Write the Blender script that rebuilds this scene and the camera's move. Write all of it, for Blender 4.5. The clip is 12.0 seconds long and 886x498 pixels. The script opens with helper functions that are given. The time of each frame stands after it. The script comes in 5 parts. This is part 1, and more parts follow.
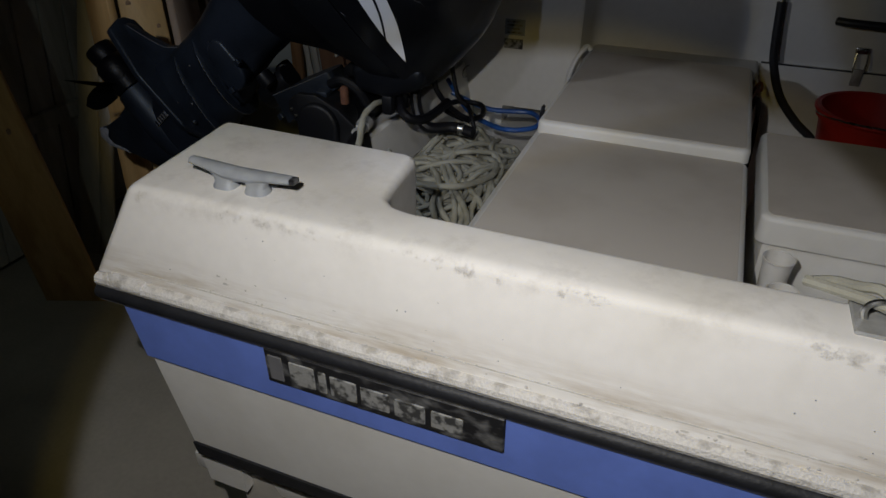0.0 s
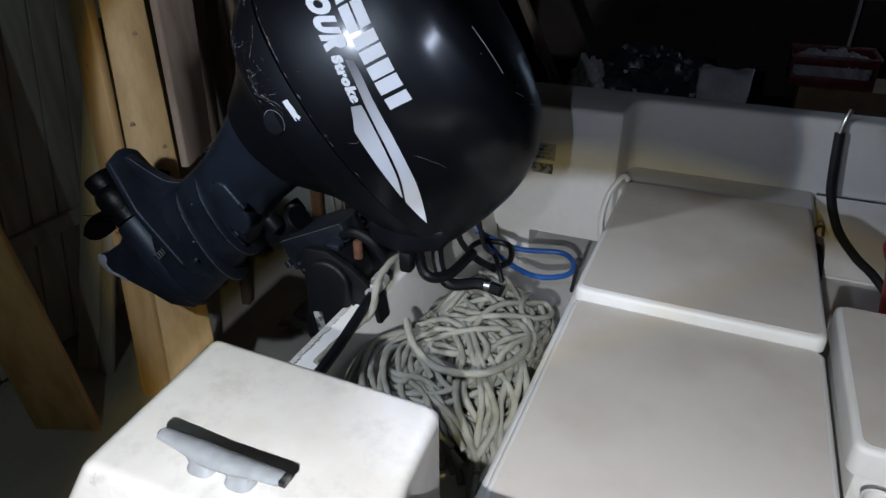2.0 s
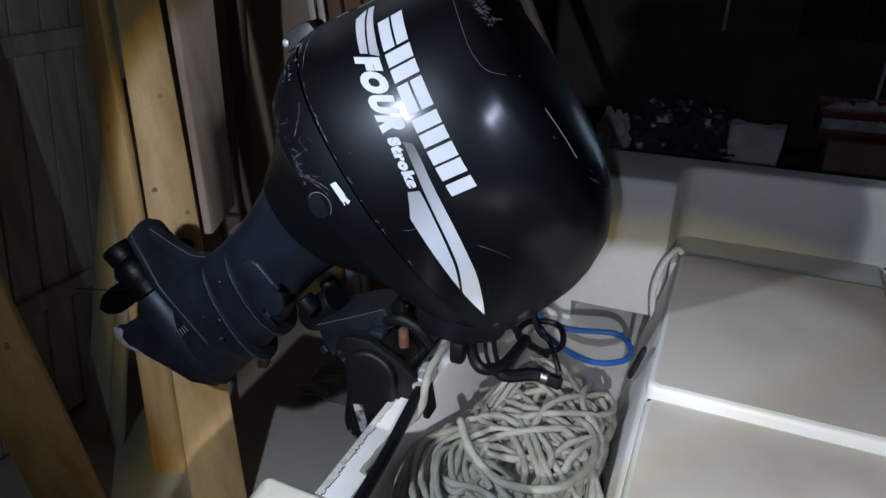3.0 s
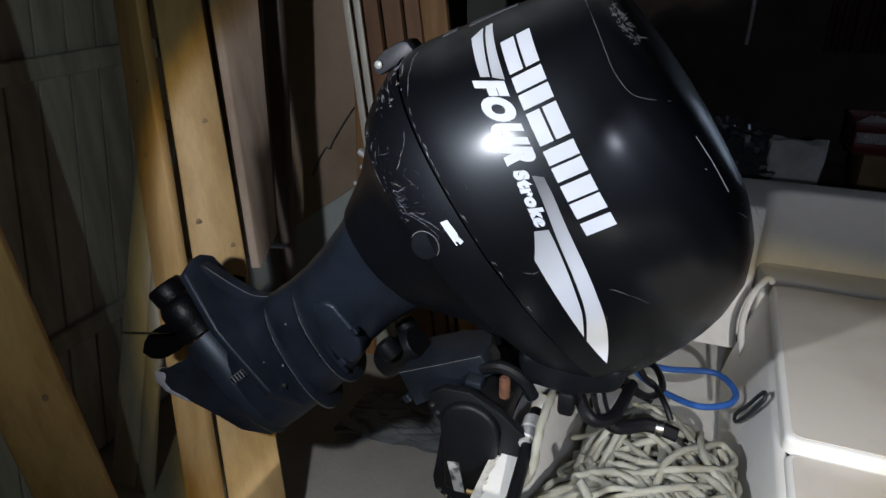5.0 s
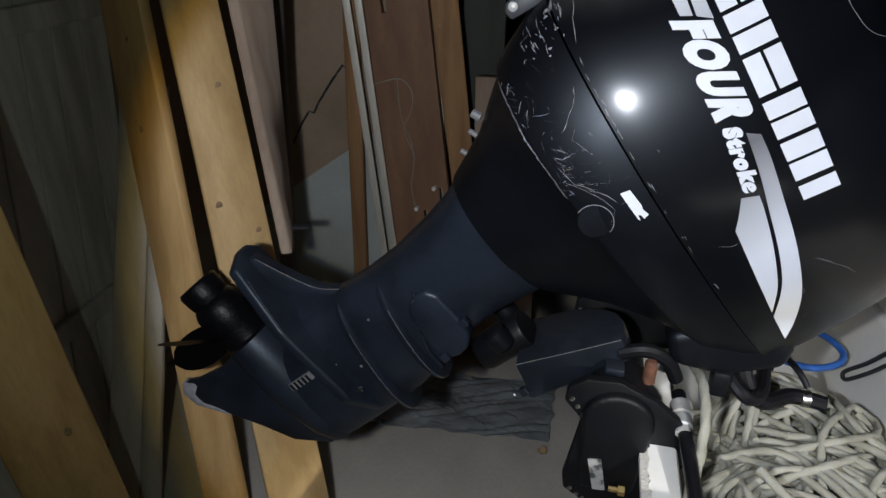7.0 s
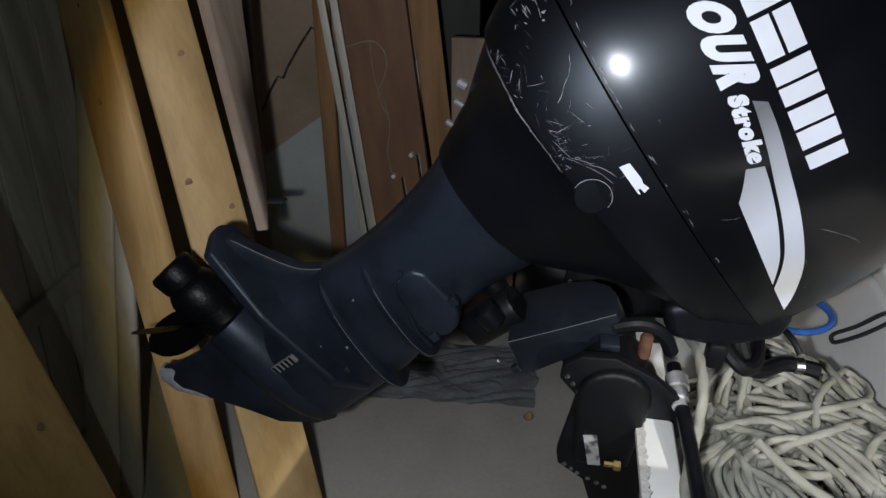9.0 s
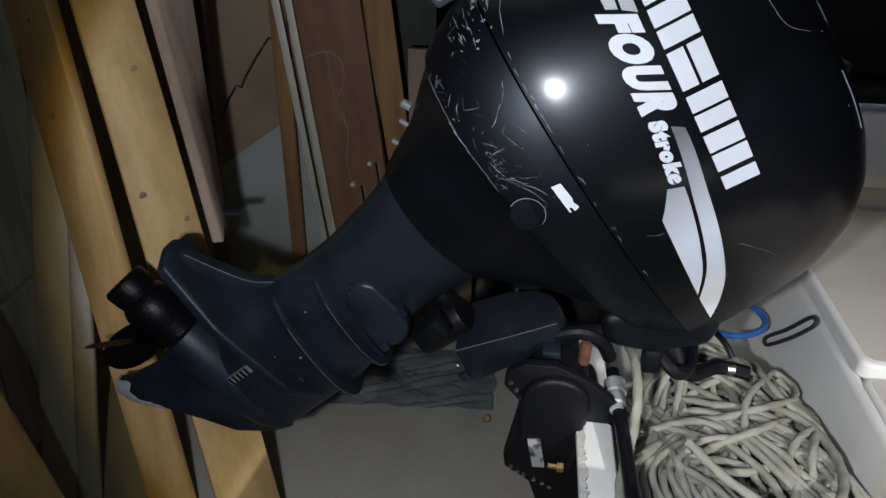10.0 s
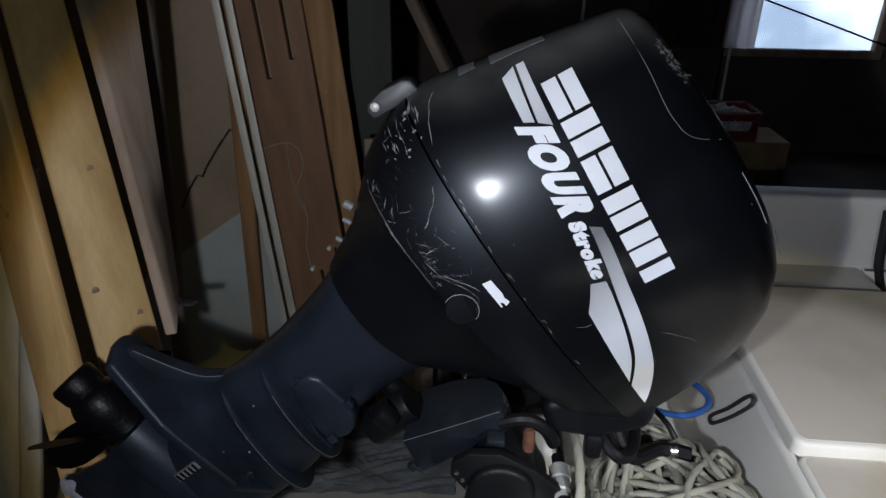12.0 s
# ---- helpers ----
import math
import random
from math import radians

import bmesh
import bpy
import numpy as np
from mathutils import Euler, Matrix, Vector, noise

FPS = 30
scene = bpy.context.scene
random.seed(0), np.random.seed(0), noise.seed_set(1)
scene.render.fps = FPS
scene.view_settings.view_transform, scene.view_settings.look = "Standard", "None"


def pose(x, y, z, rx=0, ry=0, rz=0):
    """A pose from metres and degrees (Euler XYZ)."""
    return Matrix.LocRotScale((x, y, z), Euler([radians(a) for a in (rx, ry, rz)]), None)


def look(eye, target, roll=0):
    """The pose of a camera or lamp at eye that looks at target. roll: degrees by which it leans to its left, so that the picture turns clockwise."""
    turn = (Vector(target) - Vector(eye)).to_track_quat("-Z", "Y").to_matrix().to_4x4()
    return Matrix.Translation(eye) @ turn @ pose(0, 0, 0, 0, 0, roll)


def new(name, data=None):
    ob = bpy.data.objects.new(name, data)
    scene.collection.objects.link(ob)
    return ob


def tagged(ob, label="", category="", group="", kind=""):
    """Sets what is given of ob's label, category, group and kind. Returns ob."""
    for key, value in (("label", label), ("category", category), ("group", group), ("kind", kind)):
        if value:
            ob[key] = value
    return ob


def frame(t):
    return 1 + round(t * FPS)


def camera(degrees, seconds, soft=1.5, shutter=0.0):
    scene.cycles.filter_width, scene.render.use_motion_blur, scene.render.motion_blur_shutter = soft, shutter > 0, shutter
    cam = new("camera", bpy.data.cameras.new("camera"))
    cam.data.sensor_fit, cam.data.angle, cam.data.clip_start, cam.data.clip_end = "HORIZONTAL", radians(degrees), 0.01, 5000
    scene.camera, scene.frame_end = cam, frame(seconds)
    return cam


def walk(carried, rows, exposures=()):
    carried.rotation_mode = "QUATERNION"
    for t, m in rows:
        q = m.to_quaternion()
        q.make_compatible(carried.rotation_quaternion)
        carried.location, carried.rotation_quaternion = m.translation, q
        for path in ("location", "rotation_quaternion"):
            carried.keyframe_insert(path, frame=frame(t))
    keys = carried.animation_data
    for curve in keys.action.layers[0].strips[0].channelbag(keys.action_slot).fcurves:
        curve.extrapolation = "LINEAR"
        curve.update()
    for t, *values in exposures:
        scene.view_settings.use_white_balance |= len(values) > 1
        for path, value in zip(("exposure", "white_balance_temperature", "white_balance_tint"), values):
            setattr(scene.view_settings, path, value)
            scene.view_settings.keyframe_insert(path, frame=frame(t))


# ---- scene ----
cam = camera(67.7, 12.0)
METRES, EYE, TILT, LEAN, TURN = 1.5, 1.48, -33.0, 0.0, 22.0
ROWS = [
    (0.0, 0.0, 0.0, 0.0, 0.0, 0.0, 0.0),
    (0.5, -0.0141, 0.0109, 0.0547, 0.1, -0.03, -0.05),
    (1.0, 0.0032, 0.0473, 0.0995, 0.11, 0.41, -0.04),
    (1.5, 0.0202, 0.0797, 0.1476, 0.48, 2.03, -0.09),
    (2.0, -0.0117, 0.1151, 0.1847, 1.42, 4.06, -0.56),
    (2.5, -0.0757, 0.1471, 0.2294, 1.67, 5.48, -0.82),
    (3.0, -0.0861, 0.1839, 0.2593, 1.44, 7.2, -0.76),
    (3.5, -0.0991, 0.2119, 0.274, 2.02, 8.72, -0.85),
    (5.5, -0.3013, 0.285, 0.3149, -0.08, 8.21, 0.53),
    (6.0, -0.3841, 0.3443, 0.3347, -0.37, 7.81, 0.95),
    (6.5, -0.4712, 0.3839, 0.3514, -4.68, 6.55, 3.15),
    (7.0, -0.4734, 0.3851, 0.3485, -7.41, 4.49, 4.97),
    (7.5, -0.4667, 0.3882, 0.3502, -8.28, 3.0, 5.69),
    (9.5, -0.4859, 0.4221, 0.3736, -10.78, 0.49, 6.9),
    (10.0, -0.462, 0.3864, 0.3811, -12.35, 0.51, 7.23),
    (10.5, -0.4474, 0.375, 0.3874, -13.38, 1.3, 8.01),
    (11.0, -0.4451, 0.362, 0.3945, -13.87, 2.78, 8.05),
    (11.5, -0.4432, 0.3526, 0.3974, -14.27, 5.12, 8.31),
    (12.0, -0.4332, 0.3494, 0.3975, -14.63, 6.44, 8.56),
]
walk(cam, [(t, pose(0, 0, EYE, TILT, LEAN, TURN) @ pose(METRES * x, METRES * y, METRES * z, 90 + pitch, roll, yaw)) for t, x, y, z, yaw, pitch, roll in ROWS],
     exposures=[(0.0, -1.80, 6500, 10), (0.5, -1.80, 6500, 10), (1.0, -1.46, 6350, 10), (1.5, -0.85, 6150, 10), (2.0, -0.40, 6000, 10), (2.5, -0.24, 5900, 10), (3.5, -0.06, 6000, 10), (5.5, 0.06, 6500, 10), (7.0, 0.0, 6500, 10), (9.5, -0.14, 6450, 10), (12.0, -0.28, 6400, 10)])

# ---- world, torches, exposure ----
world = bpy.data.worlds.new("world")
scene.world = world
world.use_nodes = True
world.node_tree.nodes["Background"].inputs[0].default_value = (0.05, 0.07, 0.12, 1)
world.node_tree.nodes["Background"].inputs[1].default_value = 0.02


def spot(name, eye, target, watts, degrees, blend, radius, colour):
    data = bpy.data.lights.new(name, "SPOT")
    data.energy, data.spot_size, data.spot_blend = watts, radians(degrees), blend
    data.shadow_soft_size, data.color = radius, colour
    ob = new(name, data)
    ob.matrix_world = look(eye, target)
    return ob


# the hand torch over the quarter of the boat, and the same torch held up before the motor
spot("torch_low", (-0.15, 0.04, 1.575), (-0.22, 0.60, 0.84), 68, 69, 0.10, 0.006, (0.92, 0.97, 1.12))
spot("torch_low_rim", (-0.15, 0.04, 1.575), (-0.22, 0.60, 0.84), 20, 74, 0.12, 0.006, (1.0, 0.74, 0.10))
spot("torch_over_deck", (-0.33, 0.34, 1.64), (-0.10, 1.60, 0.91), 12.5, 67, 0.35, 0.006, (0.90, 0.97, 1.16))
spot("torch_high", (-1.095, 0.450, 1.560), (-1.04, 1.42, 1.06), 31, 72, 0.09, 0.034, (0.76, 0.93, 1.34))
spot("torch_rim", (-1.095, 0.450, 1.560), (-1.04, 1.42, 1.06), 14, 77, 0.12, 0.006, (1.0, 0.70, 0.08))
spot("torch_spill", (-1.095, 0.450, 1.560), (-1.20, 1.42, 1.05), 6, 125, 0.5, 0.006, (0.84, 1.0, 0.90))

# ---- materials ----


def material(name, base, rough=0.5, metal=0.0, vary=0.0, scale=8.0, detail=60.0, bump=0.0, coat=0.0, second=None, shine=0.5,
             spread=(0.4, 0.65), stretch=(1, 1, 1), per_object=0.0, rough_vary=0.1, bump_scale=None):
    m = bpy.data.materials.new(name)
    m.use_nodes = True
    n, l = m.node_tree.nodes, m.node_tree.links
    b = n["Principled BSDF"]
    b.inputs["Roughness"].default_value, b.inputs["Metallic"].default_value = rough, metal
    b.inputs["Specular IOR Level"].default_value = shine
    b.inputs["Coat Weight"].default_value = coat
    b.inputs["Coat Roughness"].default_value = 0.12
    co = n.new("ShaderNodeTexCoord")
    mp = n.new("ShaderNodeMapping")
    mp.inputs["Scale"].default_value = stretch
    l.new(co.outputs["Object"], mp.inputs["Vector"])
    big = n.new("ShaderNodeTexNoise")
    big.inputs["Scale"].default_value, big.inputs["Detail"].default_value = scale, 6
    fine = n.new("ShaderNodeTexNoise")
    fine.inputs["Scale"].default_value, fine.inputs["Detail"].default_value = detail, 5
    for t in (big, fine):
        l.new(mp.outputs["Vector"], t.inputs["Vector"])
    ramp = n.new("ShaderNodeMapRange")
    ramp.inputs["From Min"].default_value, ramp.inputs["From Max"].default_value = spread
    l.new(big.outputs["Fac"], ramp.inputs["Value"])
    mix = n.new("ShaderNodeMix")
    mix.data_type = "RGBA"
    other = second or tuple(c * (1 - vary) for c in base)
    mix.inputs["A"].default_value, mix.inputs["B"].default_value = (*base, 1), (*other, 1)
    l.new(ramp.outputs["Result"], mix.inputs["Factor"])
    hsv = n.new("ShaderNodeHueSaturation")
    l.new(mix.outputs["Result"], hsv.inputs["Color"])
    val = n.new("ShaderNodeMath")
    val.operation = "MULTIPLY_ADD"
    val.inputs[1].default_value, val.inputs[2].default_value = vary, 1 - vary / 2
    l.new(fine.outputs["Fac"], val.inputs[0])
    if per_object:
        info = n.new("ShaderNodeObjectInfo")
        add = n.new("ShaderNodeMath")
        add.operation = "MULTIPLY_ADD"
        add.inputs[1].default_value = per_object
        l.new(info.outputs["Random"], add.inputs[0])
        l.new(val.outputs[0], add.inputs[2])
        val = add
    l.new(val.outputs[0], hsv.inputs["Value"])
    l.new(hsv.outputs["Color"], b.inputs["Base Color"])
    rr = n.new("ShaderNodeMapRange")
    rr.inputs["To Min"].default_value, rr.inputs["To Max"].default_value = max(rough - rough_vary, 0.03), min(rough + rough_vary, 1)
    l.new(big.outputs["Fac"], rr.inputs["Value"])
    l.new(rr.outputs["Result"], b.inputs["Roughness"])
    if bump:
        bp = n.new("ShaderNodeBump")
        bp.inputs["Strength"].default_value, bp.inputs["Distance"].default_value = bump, 0.004
        src = fine
        if bump_scale:
            src = n.new("ShaderNodeTexNoise")
            src.inputs["Scale"].default_value, src.inputs["Detail"].default_value = bump_scale, 3
            l.new(mp.outputs["Vector"], src.inputs["Vector"])
        l.new(src.outputs["Fac"], bp.inputs["Height"])
        l.new(bp.outputs["Normal"], b.inputs["Normal"])
    return m


GEL = material("white_gelcoat", (0.78, 0.76, 0.73), 0.55, vary=0.12, scale=5, detail=45, bump=0.05, second=(0.66, 0.63, 0.57), spread=(0.5, 0.8), shine=0.35)
HULL = material("white_hull_paint", (0.76, 0.75, 0.72), 0.5, vary=0.10, scale=4, detail=45, bump=0.04, second=(0.66, 0.64, 0.59), spread=(0.5, 0.8), shine=0.35)
LINER = material("boat_liner", (0.72, 0.71, 0.68), 0.45, vary=0.08, scale=4, detail=40, bump=0.08, second=(0.62, 0.60, 0.55), spread=(0.5, 0.8))
NONSKID = material("nonskid_tan", (0.60, 0.555, 0.495), 0.8, vary=0.14, scale=6, detail=700, bump=0.12, second=(0.50, 0.45, 0.39), spread=(0.46, 0.76))
CHALK = material("chipped_filler", (0.66, 0.64, 0.61), 0.85, vary=0.5, scale=55, detail=300, bump=0.6, second=(0.44, 0.42, 0.39), spread=(0.50, 0.66))
BLUE = material("blue_stripe", (0.16, 0.25, 0.72), 0.42, vary=0.12, scale=14, detail=90, bump=0.03)
RUBBER = material("black_rubber", (0.016, 0.017, 0.021), 0.55, vary=0.4, scale=25, detail=140, bump=0.25)
PLATE = material("worn_black_plate", (0.016, 0.016, 0.018), 0.5, vary=0.5, scale=45, detail=200, bump=0.2, second=(0.15, 0.15, 0.15), spread=(0.50, 0.66), stretch=(0.6, 1, 1))
WORN = material("worn_silver_paint", (0.30, 0.30, 0.29), 0.6, vary=0.5, scale=70, detail=220, second=(0.05, 0.05, 0.05), spread=(0.47, 0.60))
ALLOY = material("cast_alloy", (0.34, 0.36, 0.385), 0.6, metal=0.1, vary=0.25, scale=40, detail=160, bump=0.15)
STEEL = material("bright_steel", (0.62, 0.62, 0.60), 0.28, metal=1.0, vary=0.15, scale=40, detail=160)
ZINC = material("dull_zinc", (0.42, 0.42, 0.41), 0.5, metal=0.3, vary=0.25, scale=50, detail=160, bump=0.1)
RUST = material("rusty_steel", (0.075, 0.028, 0.015), 0.85, vary=0.5, scale=60, detail=200, bump=0.3, second=(0.12, 0.05, 0.025))
BRASS = material("brass", (0.50, 0.36, 0.15), 0.4, metal=0.9, vary=0.2, scale=60)
COWL = material("gloss_black_cowl", (0.003, 0.0033, 0.0048), 0.40, vary=0.3, scale=9, detail=90, coat=0.50, rough_vary=0.05, shine=0.20)
PAN = material("black_lower_cover", (0.0034, 0.0038, 0.0056), 0.42, vary=0.35, scale=14, detail=120, rough_vary=0.08, shine=0.29)
LEG = material("satin_dark_leg", (0.0130, 0.0172, 0.0268), 0.45, vary=0.6, scale=9, detail=150, bump=0.12, second=(0.0055, 0.0078, 0.0125), shine=0.42, rough_vary=0.14)
DARKCAST = material("black_bracket", (0.0035, 0.004, 0.0058), 0.48, vary=0.4, scale=14, detail=140, bump=0.08, shine=0.28)
FAINT = material("faint_scratch", (0.05, 0.052, 0.062), 0.6, vary=0.4, scale=90)
SCRATCH = material("bare_scratch", (0.27, 0.275, 0.30), 0.7, vary=0.3, scale=90)
WHITEDECAL = material("white_decal", (0.72, 0.74, 0.80), 0.6, vary=0.05, scale=20, shine=0.25)
SILVERDECAL = material("silver_decal", (0.56, 0.58, 0.64), 0.6, vary=0.12, scale=5, detail=60, second=(0.36, 0.38, 0.44), spread=(0.42, 0.58), shine=0.25)
GREYTAPE = material("grey_tape", (0.16, 0.16, 0.17), 0.6, vary=0.2, scale=30)
PINE = material("pine_plank", (0.57, 0.365, 0.155), 0.65, vary=0.30, scale=3.2, detail=26, bump=0.12, second=(0.44, 0.26, 0.095), stretch=(6, 6, 0.5), per_object=0.10)
KNOT = material("dark_knot", (0.30, 0.19, 0.11), 0.7, vary=0.4, scale=60, detail=150, bump=0.2)
OLDWOOD = material("grey_old_wood", (0.33, 0.25, 0.19), 0.8, vary=0.35, scale=3, detail=30, bump=0.2, second=(0.23, 0.165, 0.12), stretch=(5, 5, 0.5), per_object=0.12)
SLAT = material("grey_slats", (0.52, 0.51, 0.48), 0.8, vary=0.3, scale=3, detail=34, bump=0.2, second=(0.34, 0.33, 0.30), stretch=(5, 5, 0.6), per_object=0.14)
BROWN = material("brown_board", (0.235, 0.125, 0.068), 0.6, vary=0.3, scale=5, detail=60, bump=0.06, second=(0.17, 0.09, 0.052), stretch=(3, 3, 0.6))
PLASTER = material("pale_wall_board", (0.42, 0.46, 0.44), 0.85, vary=0.15, scale=3, detail=60, bump=0.1, second=(0.34, 0.36, 0.33))
FIBRE = material("brown_fibreboard", (0.32, 0.24, 0.17), 0.85, vary=0.2, scale=3, detail=50, bump=0.1, second=(0.24, 0.18, 0.12))
CONCRETE = material("concrete_floor", (0.47, 0.445, 0.395), 0.85, vary=0.25, scale=2.5, detail=70, bump=0.2, second=(0.36, 0.335, 0.295))
GREENBOARD = material("dark_green_board", (0.055, 0.060, 0.050), 0.85, vary=0.3, scale=3, detail=40, bump=0.1, stretch=(3, 3, 0.5))
DARKWALL = material("dark_shed_boards", (0.11, 0.085, 0.072), 0.85, vary=0.3, scale=3, detail=40, bump=0.1, stretch=(1, 1, 1), per_object=0.02)
ROPE = material("old_white_rope", (0.30, 0.295, 0.25), 0.95, vary=0.25, scale=22, detail=420, bump=0.3, second=(0.22, 0.215, 0.175), per_object=0.10, shine=0.1)
CABLE = material("black_hose", (0.005, 0.005, 0.007), 0.45, vary=0.3, scale=30, shine=0.3)
BLUEHOSE = material("blue_hose", (0.025, 0.095, 0.33), 0.35, vary=0.2, scale=30)
RED = material("red_plastic", (0.50, 0.025, 0.018), 0.4, vary=0.15, scale=12, detail=80)
CUP = material("white_plastic", (0.76, 0.74, 0.70), 0.4, vary=0.12, scale=30)
DARKRED = material("dark_red_crate", (0.20, 0.02, 0.025), 0.45, vary=0.2, scale=12)
CRATERIM = material("faded_crate_rim", (0.42, 0.26, 0.25), 0.5, vary=0.4, scale=16, detail=80, second=(0.24, 0.06, 0.06))
BROWNCLOTH = material("brown_cloth", (0.15, 0.095, 0.070), 0.9, vary=0.3, scale=8, detail=90, stretch=(6, 1, 0.6))
BROWNWOOD = material("brown_stained_timber", (0.36, 0.20, 0.085), 0.75, vary=0.35, scale=3, detail=30, bump=0.15, second=(0.22, 0.115, 0.05), stretch=(6, 6, 0.5))
CARD = material("cardboard", (0.36, 0.24, 0.13), 0.85, vary=0.2, scale=10, bump=0.1)
PAPER = material("crumpled_paper", (0.72, 0.71, 0.72), 0.8, vary=0.2, scale=14, bump=0.2)
BAGDARK = material("dark_plastic_bag", (0.055, 0.060, 0.068), 0.30, vary=0.3, scale=14, bump=0.2)
SHEET = material("grey_plastic_sheet", (0.20, 0.215, 0.225), 0.20, vary=0.3, scale=10, detail=50, bump=0.15, shine=0.6)
ALUM = material("dull_aluminium", (0.60, 0.57, 0.50), 0.55, metal=0.25, vary=0.2, scale=20, detail=90, stretch=(4, 4, 0.5))
PALEWOOD = material("pale_old_board", (0.46, 0.43, 0.37), 0.75, vary=0.25, scale=3, detail=30, bump=0.12, second=(0.37, 0.34, 0.29), stretch=(6, 6, 0.5))
PALEPINE = material("pale_pine", (0.58, 0.39, 0.175), 0.65, vary=0.25, scale=3.2, detail=26, bump=0.12, second=(0.46, 0.295, 0.125), stretch=(6, 6, 0.5))
LATCH = material("dull_grey_latch", (0.035, 0.036, 0.042), 0.5, vary=0.3, scale=60, detail=160)
PROPBLACK = material("black_propeller", (0.003, 0.003, 0.004), 0.40, vary=0.4, scale=40, detail=120, bump=0.25, shine=0.16)
LABEL = material("grey_blue_label", (0.36, 0.39, 0.44), 0.5, vary=0.2, scale=40)
SCUFF = material("grey_scuffed_edge", (0.52, 0.50, 0.46), 0.9, vary=0.5, scale=60, detail=240, bump=0.6, second=(0.60, 0.58, 0.54), spread=(0.45, 0.6))
CURTAIN = material("pale_curtain", (0.55, 0.50, 0.49), 0.9, vary=0.2, scale=8)

COWL.node_tree.nodes["Principled BSDF"].inputs["Coat Roughness"].default_value = 0.20
for m in (COWL, PAN, LEG):
    m.node_tree.nodes["Principled BSDF"].inputs["Specular Tint"].default_value = (0.78, 0.88, 1.0, 1)
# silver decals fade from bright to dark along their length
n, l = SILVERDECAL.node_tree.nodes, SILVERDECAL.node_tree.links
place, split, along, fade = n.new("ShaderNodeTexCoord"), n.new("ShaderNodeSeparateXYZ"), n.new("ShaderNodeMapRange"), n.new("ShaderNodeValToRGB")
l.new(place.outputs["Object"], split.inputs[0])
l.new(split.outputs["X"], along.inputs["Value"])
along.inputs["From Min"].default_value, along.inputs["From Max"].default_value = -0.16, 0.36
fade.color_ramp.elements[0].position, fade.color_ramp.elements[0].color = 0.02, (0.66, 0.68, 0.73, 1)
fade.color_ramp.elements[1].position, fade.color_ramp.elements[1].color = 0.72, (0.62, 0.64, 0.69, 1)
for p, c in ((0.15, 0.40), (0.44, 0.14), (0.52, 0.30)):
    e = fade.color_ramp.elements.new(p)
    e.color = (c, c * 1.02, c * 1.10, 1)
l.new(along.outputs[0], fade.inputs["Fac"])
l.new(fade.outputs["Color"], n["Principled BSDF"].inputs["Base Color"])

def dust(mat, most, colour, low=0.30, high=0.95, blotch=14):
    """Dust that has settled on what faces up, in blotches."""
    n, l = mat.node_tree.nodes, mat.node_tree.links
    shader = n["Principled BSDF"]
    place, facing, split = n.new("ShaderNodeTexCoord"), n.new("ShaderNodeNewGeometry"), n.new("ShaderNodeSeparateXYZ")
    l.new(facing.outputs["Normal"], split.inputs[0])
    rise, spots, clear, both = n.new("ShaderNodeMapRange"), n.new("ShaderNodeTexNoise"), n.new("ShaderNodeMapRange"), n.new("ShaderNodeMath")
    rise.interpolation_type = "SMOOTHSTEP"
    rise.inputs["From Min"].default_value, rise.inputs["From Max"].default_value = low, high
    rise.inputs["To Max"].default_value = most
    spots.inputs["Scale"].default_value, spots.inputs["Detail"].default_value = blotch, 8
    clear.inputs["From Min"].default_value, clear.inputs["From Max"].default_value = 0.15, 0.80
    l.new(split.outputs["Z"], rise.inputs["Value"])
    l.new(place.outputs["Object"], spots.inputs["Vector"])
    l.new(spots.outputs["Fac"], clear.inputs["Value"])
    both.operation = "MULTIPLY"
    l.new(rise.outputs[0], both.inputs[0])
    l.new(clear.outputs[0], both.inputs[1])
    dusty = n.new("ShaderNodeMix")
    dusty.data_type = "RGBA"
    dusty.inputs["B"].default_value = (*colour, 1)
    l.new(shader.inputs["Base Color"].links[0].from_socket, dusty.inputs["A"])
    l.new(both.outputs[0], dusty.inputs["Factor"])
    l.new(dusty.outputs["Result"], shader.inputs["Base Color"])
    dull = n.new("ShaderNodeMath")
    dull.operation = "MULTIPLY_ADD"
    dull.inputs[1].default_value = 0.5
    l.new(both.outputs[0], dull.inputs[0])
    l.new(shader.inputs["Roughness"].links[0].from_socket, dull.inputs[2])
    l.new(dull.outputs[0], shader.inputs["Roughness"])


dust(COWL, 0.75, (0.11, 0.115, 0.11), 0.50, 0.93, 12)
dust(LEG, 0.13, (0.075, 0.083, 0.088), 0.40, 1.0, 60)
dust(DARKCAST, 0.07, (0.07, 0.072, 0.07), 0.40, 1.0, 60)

# grey scuffs along the deck edge and faint stains on its top, worn into the paint
n, l = GEL.node_tree.nodes, GEL.node_tree.links
shader = n["Principled BSDF"]
place, split = n.new("ShaderNodeTexCoord"), n.new("ShaderNodeSeparateXYZ")
l.new(place.outputs["Object"], split.inputs[0])
band = n.new("ShaderNodeMapRange")
band.interpolation_type = "SMOOTHSTEP"
band.inputs["From Min"].default_value, band.inputs["From Max"].default_value = 1.020, 1.046
l.new(split.outputs["Z"], band.inputs["Value"])
smear = n.new("ShaderNodeTexNoise")
smear.inputs["Scale"].default_value, smear.inputs["Detail"].default_value, smear.inputs["Roughness"].default_value = 13, 9, 0.72
l.new(place.outputs["Object"], smear.inputs["Vector"])
worn = n.new("ShaderNodeMapRange")
worn.inputs["From Min"].default_value, worn.inputs["From Max"].default_value = 0.50, 0.68
